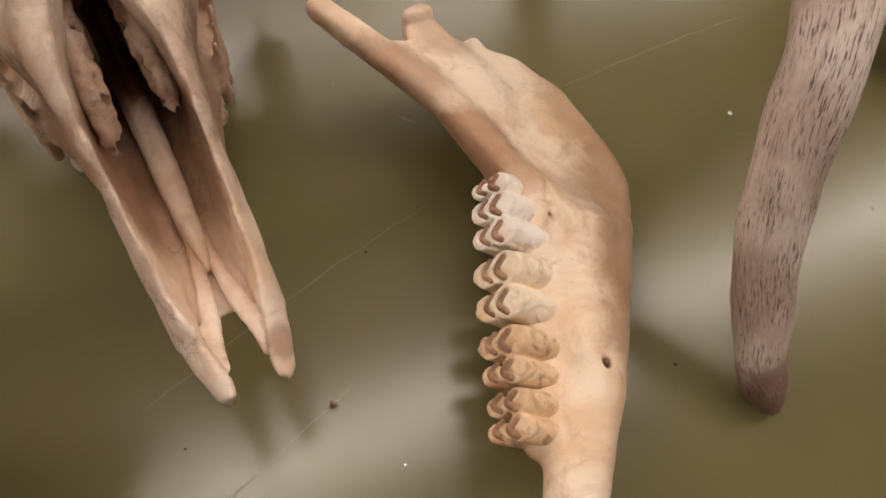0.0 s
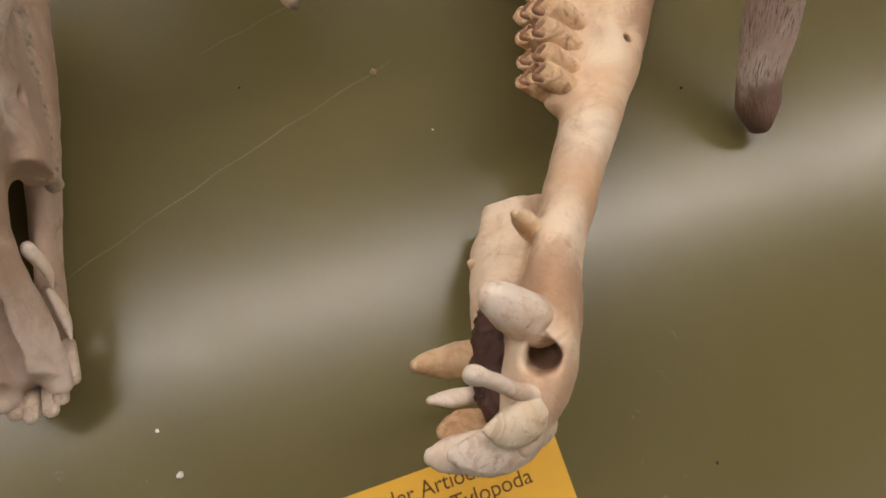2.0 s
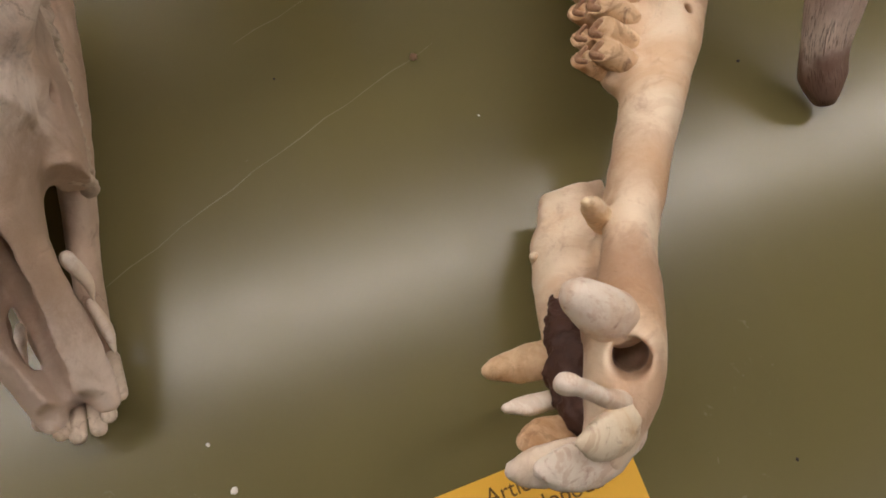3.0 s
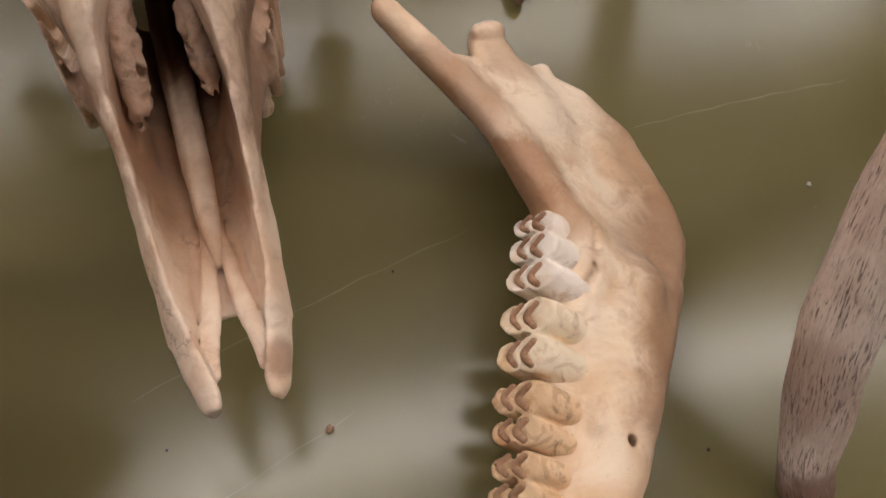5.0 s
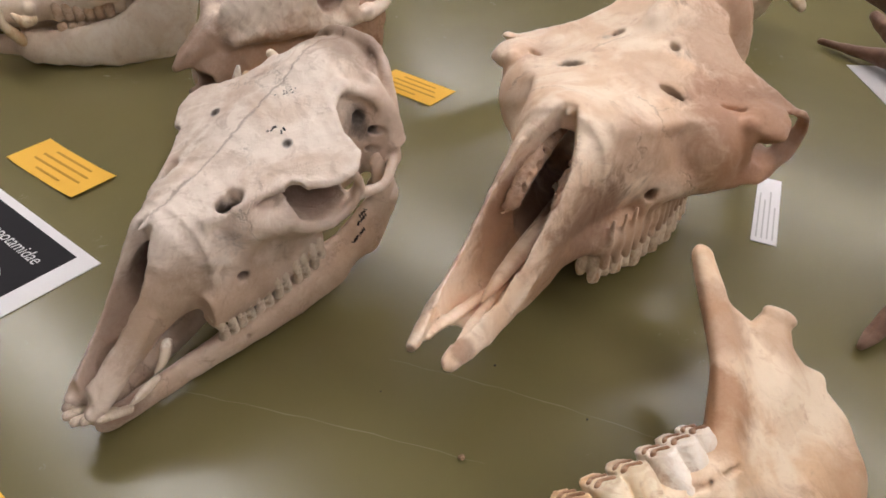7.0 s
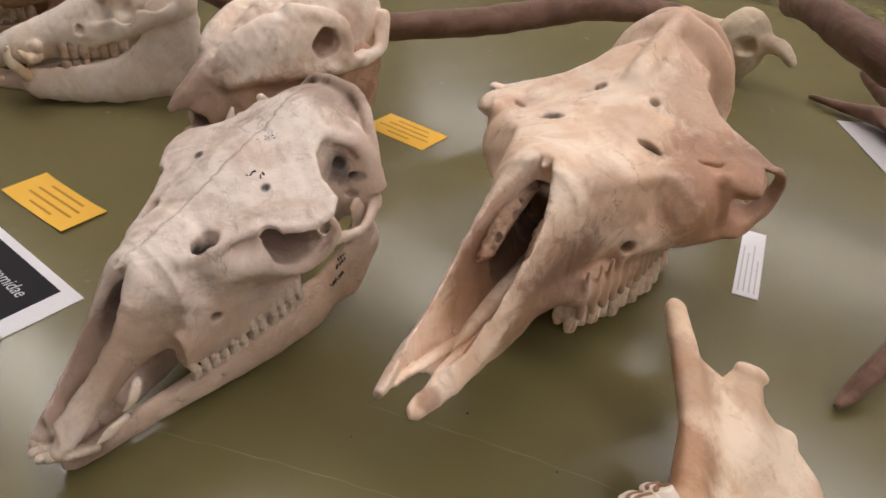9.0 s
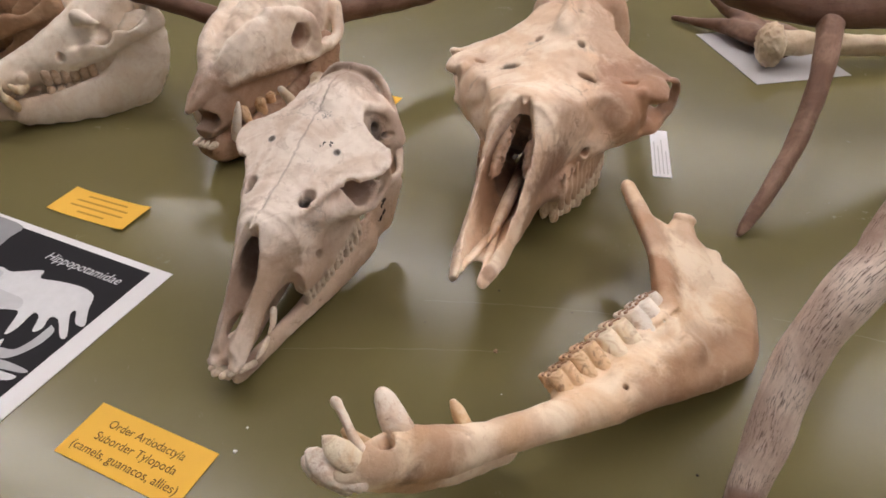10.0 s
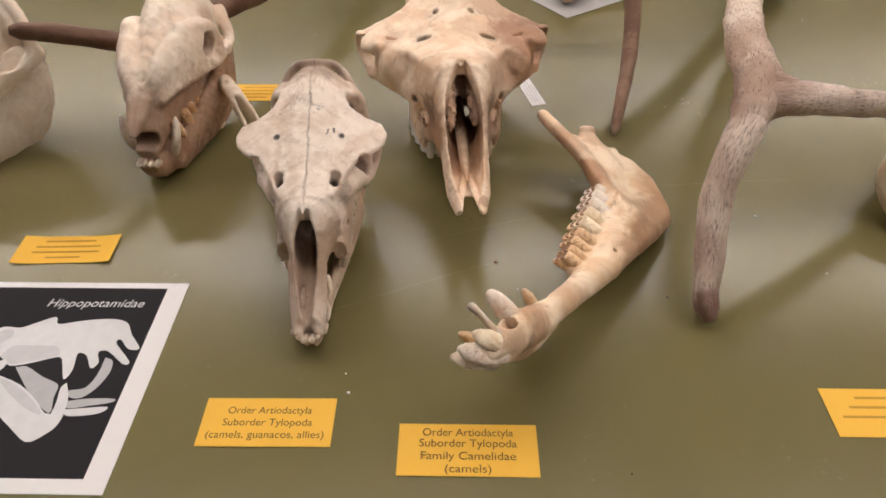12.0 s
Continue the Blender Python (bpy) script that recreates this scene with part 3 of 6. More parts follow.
def horn(name, rows, material, parent=None, label="", sides=20, wobble=0.05, seed=0):
    """A tapering beam through rows of (x, y, z, radius), rounded and gnarled, with its length and girth as UV."""
    rng = random.Random(seed)
    p = np.array(rows, float)
    d = np.r_[0, np.cumsum(np.linalg.norm(np.diff(p[:, :3], axis=0), axis=1))]
    u = np.linspace(0, d[-1], max(12, int(d[-1] / 0.005)))

    def smooth(i):
        # Catmull-Rom through the rows
        out = []
        for s in u:
            j = min(max(int(np.searchsorted(d, s)) - 1, 0), len(d) - 2)
            t = (s - d[j]) / (d[j + 1] - d[j])
            a, b, c, e = p[max(j - 1, 0), i], p[j, i], p[j + 1, i], p[min(j + 2, len(d) - 1), i]
            out.append(0.5 * (2 * b + (c - a) * t + (2 * a - 5 * b + 4 * c - e) * t * t + (3 * b - a - 3 * c + e) * t ** 3))
        return np.array(out)

    q = np.stack([smooth(i) for i in range(3)], 1)
    r = np.interp(u, d, p[:, 3])
    bm = bmesh.new()
    layer = bm.loops.layers.uv.new("UVMap")
    up, rings, phase = Vector((0, 0, 1)), [], [rng.uniform(0, 6.28) for _ in range(4)]
    for i in range(len(u)):
        t = Vector(q[min(i + 1, len(u) - 1)] - q[max(i - 1, 0)]).normalized()
        side = t.cross(up)
        side = side.normalized() if side.length > 1e-3 else Vector((1, 0, 0))
        over = side.cross(t)
        end = min(1.0, 0.45 + 0.55 * min(i, len(u) - 1 - i) / 3)
        ring = []
        for k in range(sides):
            a = 2 * math.pi * k / sides
            g = 1 + wobble * (math.sin(3 * a + phase[0] + u[i] * 25) + 0.7 * math.sin(5 * a + phase[1] - u[i] * 60) + 0.6 * math.sin(u[i] * 140 + phase[2] + 2 * a))
            ring.append(bm.verts.new(Vector(q[i]) + (side * math.cos(a) + over * math.sin(a)) * (r[i] * g * end)))
        rings.append(ring)
    for i in range(len(rings) - 1):
        for k in range(sides):
            j = (k + 1) % sides
            fc = bm.faces.new((rings[i][k], rings[i][j], rings[i + 1][j], rings[i + 1][k]))
            fc.smooth = True
            for lp, (uu, vv) in zip(fc.loops, ((u[i], k), (u[i], k + 1), (u[i + 1], k + 1), (u[i + 1], k))):
                lp[layer].uv = (uu * 10, vv / sides)
    bm.faces.new(rings[0][::-1])
    bm.faces.new(rings[-1])
    bmesh.ops.recalc_face_normals(bm, faces=bm.faces[:])
    return part(name, bm, material, parent, label)


def lettering(name, text, x, y, z, size, material, parent, width=None, slant=0.0):
    """A printed line, centred at x, y; width: squeezed to it."""
    cu = bpy.data.curves.new(name, "FONT")
    cu.body, cu.size, cu.align_x, cu.align_y, cu.shear = text, size, "CENTER", "CENTER", slant
    tmp = bpy.data.objects.new(name, cu)
    scene.collection.objects.link(tmp)
    bpy.context.view_layer.update()
    me = bpy.data.meshes.new_from_object(tmp.evaluated_get(bpy.context.evaluated_depsgraph_get()))
    bpy.data.objects.remove(tmp)
    bpy.data.curves.remove(cu)
    me.name = name
    co = np.array([v.co[:] for v in me.vertices])
    f = width / (co[:, 0].max() - co[:, 0].min()) if width else 1.0
    for v in me.vertices:
        v.co = (x + v.co.x * f, y + v.co.y, z)
    me.materials.clear()
    return obj(name, me, material, parent)


# ---- the room ----
def setting(name, bm, material, label, category):
    me = bpy.data.meshes.new(name)
    bm.to_mesh(me)
    bm.free()
    return tagged(obj(name, me, material), label, category, kind="structure")


setting("floor", block(-3.2, -3.2, -0.80, 3.8, 5.2, -0.75), FLOOR, "plain dark brown floor under the table", "floor")
setting("ceiling", block(-3.2, -3.2, CEIL + 0.05, 3.8, 5.2, CEIL + 0.1), CEILING, "dull grey painted ceiling with fluorescent lights", "ceiling")
# walls out of view, added to close the room
setting("wall_south", block(-3.2, -3.3, -0.75, 3.8, -3.2, CEIL + 0.05), WALL, "plain dark grey-brown wall, assumed, out of view", "wall")
setting("wall_north", block(-3.2, 5.2, -0.75, 3.8, 5.3, CEIL + 0.05), WALL, "plain dark grey-brown wall, assumed, out of view", "wall")
setting("wall_west", block(-3.3, -3.2, -0.75, -3.2, 5.2, CEIL + 0.05), WALL, "plain dark grey-brown wall, assumed, out of view", "wall")
setting("wall_east", block(3.8, -3.2, -0.75, 3.9, 5.2, CEIL + 0.05), WALL, "plain dark grey-brown wall, assumed, out of view", "wall")


def ceiling_lamp(x, y):
    e = thing("ceiling_light", pose(x, y, CEIL), "long white fluorescent ceiling light with lit diffuser", "ceiling light", "ceiling lights")
    part("housing", block(-0.62, -0.11, 0.0, 0.62, 0.11, 0.045, 0.006), STEEL, e)
    part("diffuser", block(-0.59, -0.085, -0.014, 0.59, 0.085, -0.002, 0.004), GLOW, e, "glowing white diffuser")
    return e


first = ceiling_lamp(0.12, 0.53)
for row in (0.53, 2.18, 3.83):
    for x in (-2.42, -1.15, 0.12, 1.39, 2.66):
        if (x, row) != (0.12, 0.53):
            copy_thing(first, pose(x, row, CEIL))
# two unseen lamps added on the right to brighten front-facing sides
for x in (1.39, 2.66):
    copy_thing(first, pose(x, -1.12, CEIL))

table = thing("table", pose(0, 0, 0), "large table with a worn glossy olive green top", "table")
part("tabletop", block(-1.7, -0.34, -0.028, 1.6, 2.3, 0.0, 0.002), TABLE, table, "olive green linoleum top with scuffs and scratches")
part("edging", block(-1.706, -0.346, -0.034, 1.606, -0.3402, -0.004, 0.001), EDGE, table)
for x in (-1.55, 1.45):
    for y in (-0.2, 2.15):
        part("leg", block(x - 0.03, y - 0.03, -0.75, x + 0.03, y + 0.03, -0.028, 0.004), EDGE, table)


def scratch(x0, y0, x1, y1, bend, width):
    bm = bmesh.new()
    a, b = Vector((x0, y0)), Vector((x1, y1))
    across = (b - a).orthogonal().normalized()
    last = None
    for i in range(15):
        t = i / 14
        c = a.lerp(b, t) + across * (bend * 4 * t * (1 - t) + 0.0006 * math.sin(i * 2.3))
        w = width * (0.5 + 0.5 * math.sin(math.pi * t)) * (0.7 + 0.3 * math.sin(i * 1.7))
        pair = [bm.verts.new((*(c + across * s * w), 0.00012)) for s in (-1, 1)]
        if last:
            bm.faces.new((last[0], pair[0], pair[1], last[1]))
        last = pair
    return part("scratch", bm, SCRATCH, table)


SCRATCH = plain("pale_scratch", (0.215, 0.19, 0.10), 0.5, 0.4, 0.2, 200.0)
scratch(-0.0738, 0.1241, 0.0991, 0.1985, 0.002, 0.00032)
scratch(0.2862, 0.325, 0.4445, 0.3381, 0.002, 0.00038)
scratch(0.0072, 0.2233, 0.1742, 0.2778, 0.003, 0.00028)


# ---- the camel's skull, without its jaw ----
def camel_skull():
    e = thing("camel_skull", pose(0.0605, 0.194, 0.0, 0, 0, 4.2), "cream camel skull with brown-stained open nose, resting on its teeth", "animal skull")
    c = Clay((0, -0.012, 0.0), (0.132, 0.405, 0.205), 0.0015, half=True)
    c.loft([(0.028, 0.0205, 0.079, 0.059, 2.6), (0.06, 0.0220, 0.094, 0.050, 3.0), (0.10, 0.0255, 0.122, 0.044, 3.4), (0.147, 0.032, 0.150, 0.060, 2.8), (0.175, 0.042, 0.150, 0.064, 2.6)], 0.003)
    c.loft([(0.140, 0.030, 0.148, 0.062, 2.6), (0.165, 0.042, 0.147, 0.066, 2.5), (0.195, 0.052, 0.142, 0.066, 2.4), (0.225, 0.056, 0.140, 0.064, 2.4),
            (0.26, 0.055, 0.148, 0.055, 2.2), (0.295, 0.044, 0.158, 0.06, 2.1), (0.33, 0.038, 0.168, 0.065, 2.1), (0.365, 0.038, 0.176, 0.07, 2.1), (0.385, 0.032, 0.166, 0.075, 2.1)], 0.006)
    # broad forehead shield out to the brows
    def crown(x, y):
        ridge = np.interp(y, (0.15, 0.19, 0.23, 0.27, 0.31, 0.34), (0.151, 0.148, 0.149, 0.157, 0.168, 0.175))
        return ridge - 0.35 * np.sqrt(x * x + 0.00015) + 0.0015 - 0.0035

    c.plate([(-0.01, 0.15), (0.028, 0.15), (0.044, 0.185), (0.056, 0.212), (0.076, 0.232), (0.100, 0.247), (0.1135, 0.264), (0.1125, 0.284), (0.092, 0.292), (0.062, 0.300), (0.046, 0.314), (0.040, 0.335), (-0.01, 0.34)],
            crown, 0.0032, 0.006, lo=0.09, hi=0.19)
    # bone that carries the cheek teeth
    c.tube([(0.022, 0.105, 0.074, 0.006), (0.0280, 0.138, 0.068, 0.0110), (0.0350, 0.165, 0.059, 0.0145), (0.0412, 0.22, 0.052, 0.0165), (0.0435, 0.28, 0.045, 0.0165), (0.040, 0.315, 0.050, 0.011)], 0.006, flat=(1, 0, 0), by=1.45)
    for i in range(12):
        y = 0.148 + i * 0.0122
        x = np.interp(y, (0.14, 0.165, 0.22, 0.28), (0.0375, 0.0450, 0.0525, 0.0540))
        c.tube([(x + 0.0005, y, 0.082 - 0.06 * (y - 0.148), 0.0014), (x + 0.0005, y - 0.001, 0.046 - 0.10 * (y - 0.148), 0.0030)], 0.0045)
    # eye rings and cheek arches
    c.tube([(0.040, 0.20, 0.084, 0.017), (0.064, 0.222, 0.086, 0.013), (0.086, 0.245, 0.083, 0.009), (0.097, 0.270, 0.081, 0.006)], 0.010)
    c.ball((0.066, 0.232, 0.104), (0.024, 0.024, 0.026), 0.010)
    c.tube([(0.088, 0.239, 0.124, 0.0055), (0.089, 0.241, 0.105, 0.0058), (0.090, 0.250, 0.088, 0.0066), (0.098, 0.268, 0.081, 0.0074), (0.108, 0.288, 0.088, 0.0074), (0.114, 0.290, 0.108, 0.0058), (0.112, 0.276, 0.1225, 0.0050)], 0.005)
    c.ball((0.097, 0.258, 0.1215), (0.017, 0.019, 0.0085), 0.006, turn=(0, 18, 0))
    c.ball((0.094, 0.272, 0.084), (0.016, 0.026, 0.0065), 0.005, turn=(0, 30, 0))
    c.tube([(0.107, 0.292, 0.090, 0.006), (0.09, 0.335, 0.085, 0.005), (0.065, 0.36, 0.085, 0.006), (0.045, 0.365, 0.09, 0.009)], 0.005, flat=(1, 0.3, 0), by=1.6)
    c.ball((0.110, 0.268, 0.105), (0.026, 0.0225, 0.0190), 0.003, cut=True, turn=(0, 0, -18))
    c.ball((0.090, 0.275, 0.106), (0.025, 0.022, 0.016), 0.003, cut=True, turn=(0, 0, -18))
    # hollow behind the eyes, brain case and crests
    c.ball((0.086, 0.325, 0.128), (0.042, 0.030, 0.046), 0.008, cut=True)
    c.ball((0, 0.364, 0.132), (0.053, 0.021, 0.055), 0.006)
    c.ball((0, 0.335, 0.125), (0.041, 0.054, 0.046), 0.008)
    c.tube([(0, 0.285, 0.160, 0.006), (0, 0.335, 0.177, 0.006), (0, 0.372, 0.184, 0.005)], 0.012)
    c.tube([(0, 0.376, 0.184, 0.0050), (0.022, 0.380, 0.178, 0.0045), (0.042, 0.376, 0.155, 0.0045), (0.050, 0.366, 0.12, 0.0055), (0.046, 0.36, 0.09, 0.006)], 0.006)
    c.ball((0.012, 0.385, 0.078), (0.014, 0.012, 0.012), 0.006)
    # nose tips
    c.tube([(0.0205, 0.082, 0.086, 0.005), (0.0180, 0.060, 0.077, 0.0078), (0.0155, 0.036, 0.071, 0.0086), (0.0128, 0.015, 0.068, 0.0078), (0.0108, 0.0040, 0.066, 0.0060)], 0.0025, flat=(0.72, -0.1, 0.68), by=2.0)
    # the open nose passage
    c.loft([(0.010, 0.0085, 0.10, 0.050, 2.5), (0.03, 0.0140, 0.12, 0.058, 2.5), (0.06, 0.0172, 0.13, 0.058, 2.6), (0.10, 0.0190, 0.17, 0.058, 2.8), (0.118, 0.0172, 0.185, 0.062, 2.6), (0.132, 0.0120, 0.19, 0.063, 2.4), (0.141, 0.0075, 0.19, 0.063, 2.2), (0.1475, 0.0045, 0.19, 0.063, 2.2)], 0.0010, cut=True)
    c.tube([(0, 0.154, 0.1470, 0.0042), (0, 0.1420, 0.1465, 0.0012)], 0.002)
    c.loft([(0.118, 0.0215, 0.112, 0.060, 2.5), (0.14, 0.0245, 0.128, 0.062, 2.5), (0.165, 0.030, 0.136, 0.065, 2.4), (0.21, 0.040, 0.130, 0.068, 2.2), (0.265, 0.036, 0.136, 0.075, 2.2), (0.295, 0.028, 0.142, 0.08, 2.2)], 0.002, cut=True)
    # floor of the nose: opening, middle bars and the long ridge
    c.loft([(-0.01, 0.0085, 0.078, 0.045, 2.3), (0.020, 0.0075, 0.075, 0.045, 2.3), (0.034, 0.0020, 0.07, 0.045, 2.3)], 0.002, cut=True)
    c.tube([(0.0085, 0.026, 0.075, 0.0012), (0.0075, 0.040, 0.072, 0.0016), (0.0048, 0.062, 0.068, 0.0010)], 0.001, flat=(0, 0, 1), by=0.12, cut=True)
    c.tube([(0.0092, 0.011, 0.0655, 0.0024), (0.0080, 0.025, 0.0645, 0.0040), (0.0052, 0.045, 0.0625, 0.0040), (0.0018, 0.080, 0.0600, 0.0030)], 0.0015, flat=(0, 0, 1), by=1.6)
    c.tube([(0.0112, 0.034, 0.068, 0.0010), (0.0100, 0.048, 0.067, 0.0020), (0.0062, 0.068, 0.066, 0.0008)], 0.0008, flat=(0, 0, 1), by=0.12, cut=True)
    # chipped tips and the ragged rim of the nose
    for x, y, z, r in ((0.0090, -0.003, 0.068, 0.0022), (0.0150, -0.001, 0.064, 0.0018), (0.0215, 0.010, 0.066, 0.0016), (0.0075, 0.009, 0.066, 0.0016)):
        c.ball((x, y, z), (r, r * 1.3, r * 3), 0.0008, cut=True)
    for x, y, z, r in ((0.0160, 0.124, 0.138, 0.0018), (0.0180, 0.110, 0.127, 0.0015)):
        c.ball((x, y, z), (r, r * 1.4, r * 3), 0.0006, cut=True)
    # groove in the brow and the nerve opening above the teeth
    c.tube([(0.068, 0.244, 0.129, 0.0014), (0.073, 0.249, 0.126, 0.0024), (0.080, 0.254, 0.126, 0.0016)], 0.003, cut=True)
    c.tube([(0.060, 0.180, 0.086, 0.0050), (0.046, 0.188, 0.085, 0.0050), (0.022, 0.210, 0.086, 0.0046)], 0.001, cut=True)
    # small openings
    for x, y, z, r in ((0.0205, 0.271, 0.146, (0.0040, 0.0044, 0.040)), (0.0365, 0.229, 0.128, (0.0092, 0.0046, 0.042))):
        c.ball((x, y, z), r, 0.0012, cut=True)
    c.ball((0, 0.385, 0.10), (0.012, 0.03, 0.012), 0.003, cut=True)
    c.rough(0.0005, 0.012)
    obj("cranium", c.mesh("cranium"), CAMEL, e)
    v = Clay((-0.012, 0.045, 0.055), (0.012, 0.205, 0.090), 0.0010)
    v.tube([(0, 0.056, 0.0625, 0.0014), (0, 0.072, 0.0650, 0.0040), (0, 0.095, 0.0680, 0.0056), (0, 0.13, 0.0715, 0.0062), (0, 0.19, 0.078, 0.0066)], 0.002)
    v.tube([(0, 0.090, 0.0745, 0.0010), (0, 0.14, 0.0785, 0.0014), (0, 0.195, 0.085, 0.0014)], 0.002, cut=True)
    v.rough(0.0003, 0.008)
    obj("vomer", v.mesh("vomer"), VOMER, e, "long pale ridge on the nose floor")
    # scroll bones in the nose
    for s in (-1, 1):
        t = Clay((-0.03, 0.09, 0.075), (0.03, 0.20, 0.15), 0.0011)
        front = 0.101 if s < 0 else 0.112
        t.tube([(s * 0.0130, front, 0.0930, 0.0030), (s * 0.0125, front + 0.010, 0.1000, 0.0056), (s * 0.0122, front + 0.028, 0.1130, 0.0066), (s * 0.0115, 0.165, 0.127, 0.0062), (s * 0.0115, 0.19, 0.133, 0.0055)], 0.002, flat=(1, 0, 0), by=1.15)
        t.tube([(s * 0.0085, front + 0.008, 0.1045, 0.0012), (s * 0.0075, front + 0.030, 0.1195, 0.0014), (s * 0.0070, 0.17, 0.134, 0.0014)], 0.0012, cut=True)
        for i in range(7):
            t.ball((s * (0.0075 + 0.0025 * (i % 3)), front + 0.006 + 0.0075 * i, 0.1010 + 0.0042 * i), (0.0026, 0.0026, 0.0034), 0.0008, cut=True)
        for i in range(4):
            t.ball((s * (0.009 + 0.0025 * i), front - 0.001 + 0.002 * (i % 2), 0.092), (0.0013, 0.005, 0.004), 0.0006, cut=True)
        t.rough(0.0009, 0.004)
        obj("turbinate", t.mesh("turbinate"), TURBINATE, e, "crumbling brown scroll bone")
    # cheek teeth
    rows = ((0.158, 0.021, 0.0300), (0.180, 0.023, 0.0365), (0.206, 0.026, 0.0415), (0.234, 0.027, 0.0455), (0.262, 0.027, 0.0475), (0.289, 0.023, 0.0470))
    for i, (y, length, x) in enumerate(rows):
        low = max(0.0, 0.022 - 0.22 * (y - 0.155))
        t = Clay((-0.016, -0.018, -0.002), (0.016, 0.018, 0.046), 0.0012)
        for q in (-1, 1):
            yy = q * length * 0.235
            t.tube([(0.0020, yy * 0.9, 0.044, length * 0.20), (0.0036, yy, 0.026, length * 0.25), (0.0046, yy, 0.012, length * 0.255), (0.0052, yy, 0.0065, length * 0.21)], 0.0022, flat=(1, 0, 0), by=1.25)
            t.tube([(0.0075, yy * 1.05, 0.010, 0.0024), (0.0080, yy * 1.1, 0.0022, 0.0014)], 0.002)
            t.tube([(-0.004, yy, 0.044, length * 0.18), (-0.005, yy, 0.012, length * 0.22), (-0.006, yy, 0.004, 0.0016)], 0.0012)
            t.ball((0.000, yy, 0.003), (0.0026, length * 0.15, 0.006), 0.001, cut=True)
        t.tube([(0.0096, 0, 0.040, 0.0005), (0.0104, 0, 0.004, 0.0010)], 0.0008, cut=True)
        t.shave((0, 0, 0.0035 + 0.0012 * (i % 2)), (0.25, 0.1 * (-1) ** i, -1.0), 0.001)
        t.rough(0.0004, 0.004)
        me = t.mesh("cheek_tooth")
        for s in (-1, 1):
            ob = obj("cheek_tooth", me if s == 1 else me.copy(), None, e)
            if s == 1:
                me.materials.append(CHEEK_TOOTH)
            ob.matrix_local = pose(s * x, y, low, 0, 0, (0 if s == 1 else 180) + s * (-14, -11, -6, -3, 0, 2)[i])
    return e


camel_skull()


# ---- the guanaco's skull with its jaw ----
def guanaco_skull():
    e = thing("guanaco_skull", pose(-0.0830, 0.073, 0.0, 0, 0, 3.0), "greyish cream guanaco skull with closed lower jaw and ink marks", "animal skull")
    c = Clay((0, -0.012, 0.012), (0.086, 0.262, 0.186), 0.0012, half=True)
    c.loft([(0.004, 0.0112, 0.043, 0.022, 2.4), (0.03, 0.0130, 0.070, 0.034, 2.6), (0.05, 0.0160, 0.096, 0.045, 2.5), (0.066, 0.0205, 0.115, 0.050, 2.4), (0.085, 0.028, 0.120, 0.050, 2.4), (0.10, 0.033, 0.125, 0.050, 2.3)], 0.003)
    c.loft([(0.080, 0.028, 0.117, 0.052, 2.3), (0.105, 0.034, 0.126, 0.050, 2.2), (0.13, 0.038, 0.137, 0.050, 2.2), (0.155, 0.036, 0.147, 0.056, 2.2), (0.18, 0.032, 0.157, 0.062, 2.1), (0.215, 0.034, 0.167, 0.068, 2.1), (0.238, 0.028, 0.160, 0.075, 2.1)], 0.006)
    c.loft([(0.072, 0.006, 0.07, 0.047, 2.4), (0.10, 0.008, 0.075, 0.043, 2.4), (0.16, 0.008, 0.075, 0.047, 2.4)], 0.006, dx=0.026)
    # forehead shield, brows and eyes
    def crown(x, y):
        ridge = np.interp(y, (0.08, 0.105, 0.13, 0.155, 0.18, 0.205), (0.1175, 0.1265, 0.138, 0.148, 0.158, 0.165))
        return ridge - 0.25 * np.sqrt(x * x + 0.00005) + 0.002 - 0.003

    c.plate([(-0.01, 0.08), (0.024, 0.084), (0.034, 0.105), (0.044, 0.122), (0.058, 0.133), (0.069, 0.144), (0.0715, 0.156), (0.066, 0.165), (0.051, 0.168), (0.036, 0.178), (0.030, 0.195), (-0.01, 0.20)],
            crown, 0.0022, 0.005, lo=0.09, hi=0.18)
    c.tube([(0.030, 0.11, 0.102, 0.012), (0.043, 0.126, 0.102, 0.008)], 0.008)
    c.ball((0.036, 0.146, 0.100), (0.018, 0.026, 0.022), 0.006)
    c.ball((0.0455, 0.144, 0.0960), (0.0070, 0.0250, 0.0155), 0.003, turn=(0, 14, -10))
    c.tube([(0.065, 0.159, 0.122, 0.0028), (0.0615, 0.166, 0.112, 0.0030), (0.0555, 0.169, 0.101, 0.0036), (0.050, 0.165, 0.094, 0.0045)], 0.003)
    c.tube([(0.0545, 0.168, 0.098, 0.004), (0.056, 0.195, 0.093, 0.004), (0.044, 0.222, 0.095, 0.005)], 0.004, flat=(1, 0, 0), by=1.5)
    c.ball((0.058, 0.144, 0.1095), (0.024, 0.0205, 0.0150), 0.0012, cut=True, turn=(0, 14, -16))
    c.ball((0.039, 0.144, 0.1080), (0.020, 0.0185, 0.0145), 0.0015, cut=True, turn=(0, 10, -16))
    c.tube([(0.0410, 0.1205, 0.104, 0.0026), (0.0480, 0.129, 0.0945, 0.0030), (0.0535, 0.145, 0.0900, 0.0034), (0.0580, 0.159, 0.0950, 0.0032), (0.0620, 0.166, 0.107, 0.0030)], 0.003)
    c.ball((0.0500, 0.1275, 0.1215), (0.0060, 0.0036, 0.0060), 0.0008, cut=True, turn=(0, 0, 30))
    c.ball((0.051, 0.157, 0.1050), (0.012, 0.0060, 0.0060), 0.002, cut=True)
    c.ball((0.056, 0.193, 0.128), (0.024, 0.022, 0.028), 0.006, cut=True)
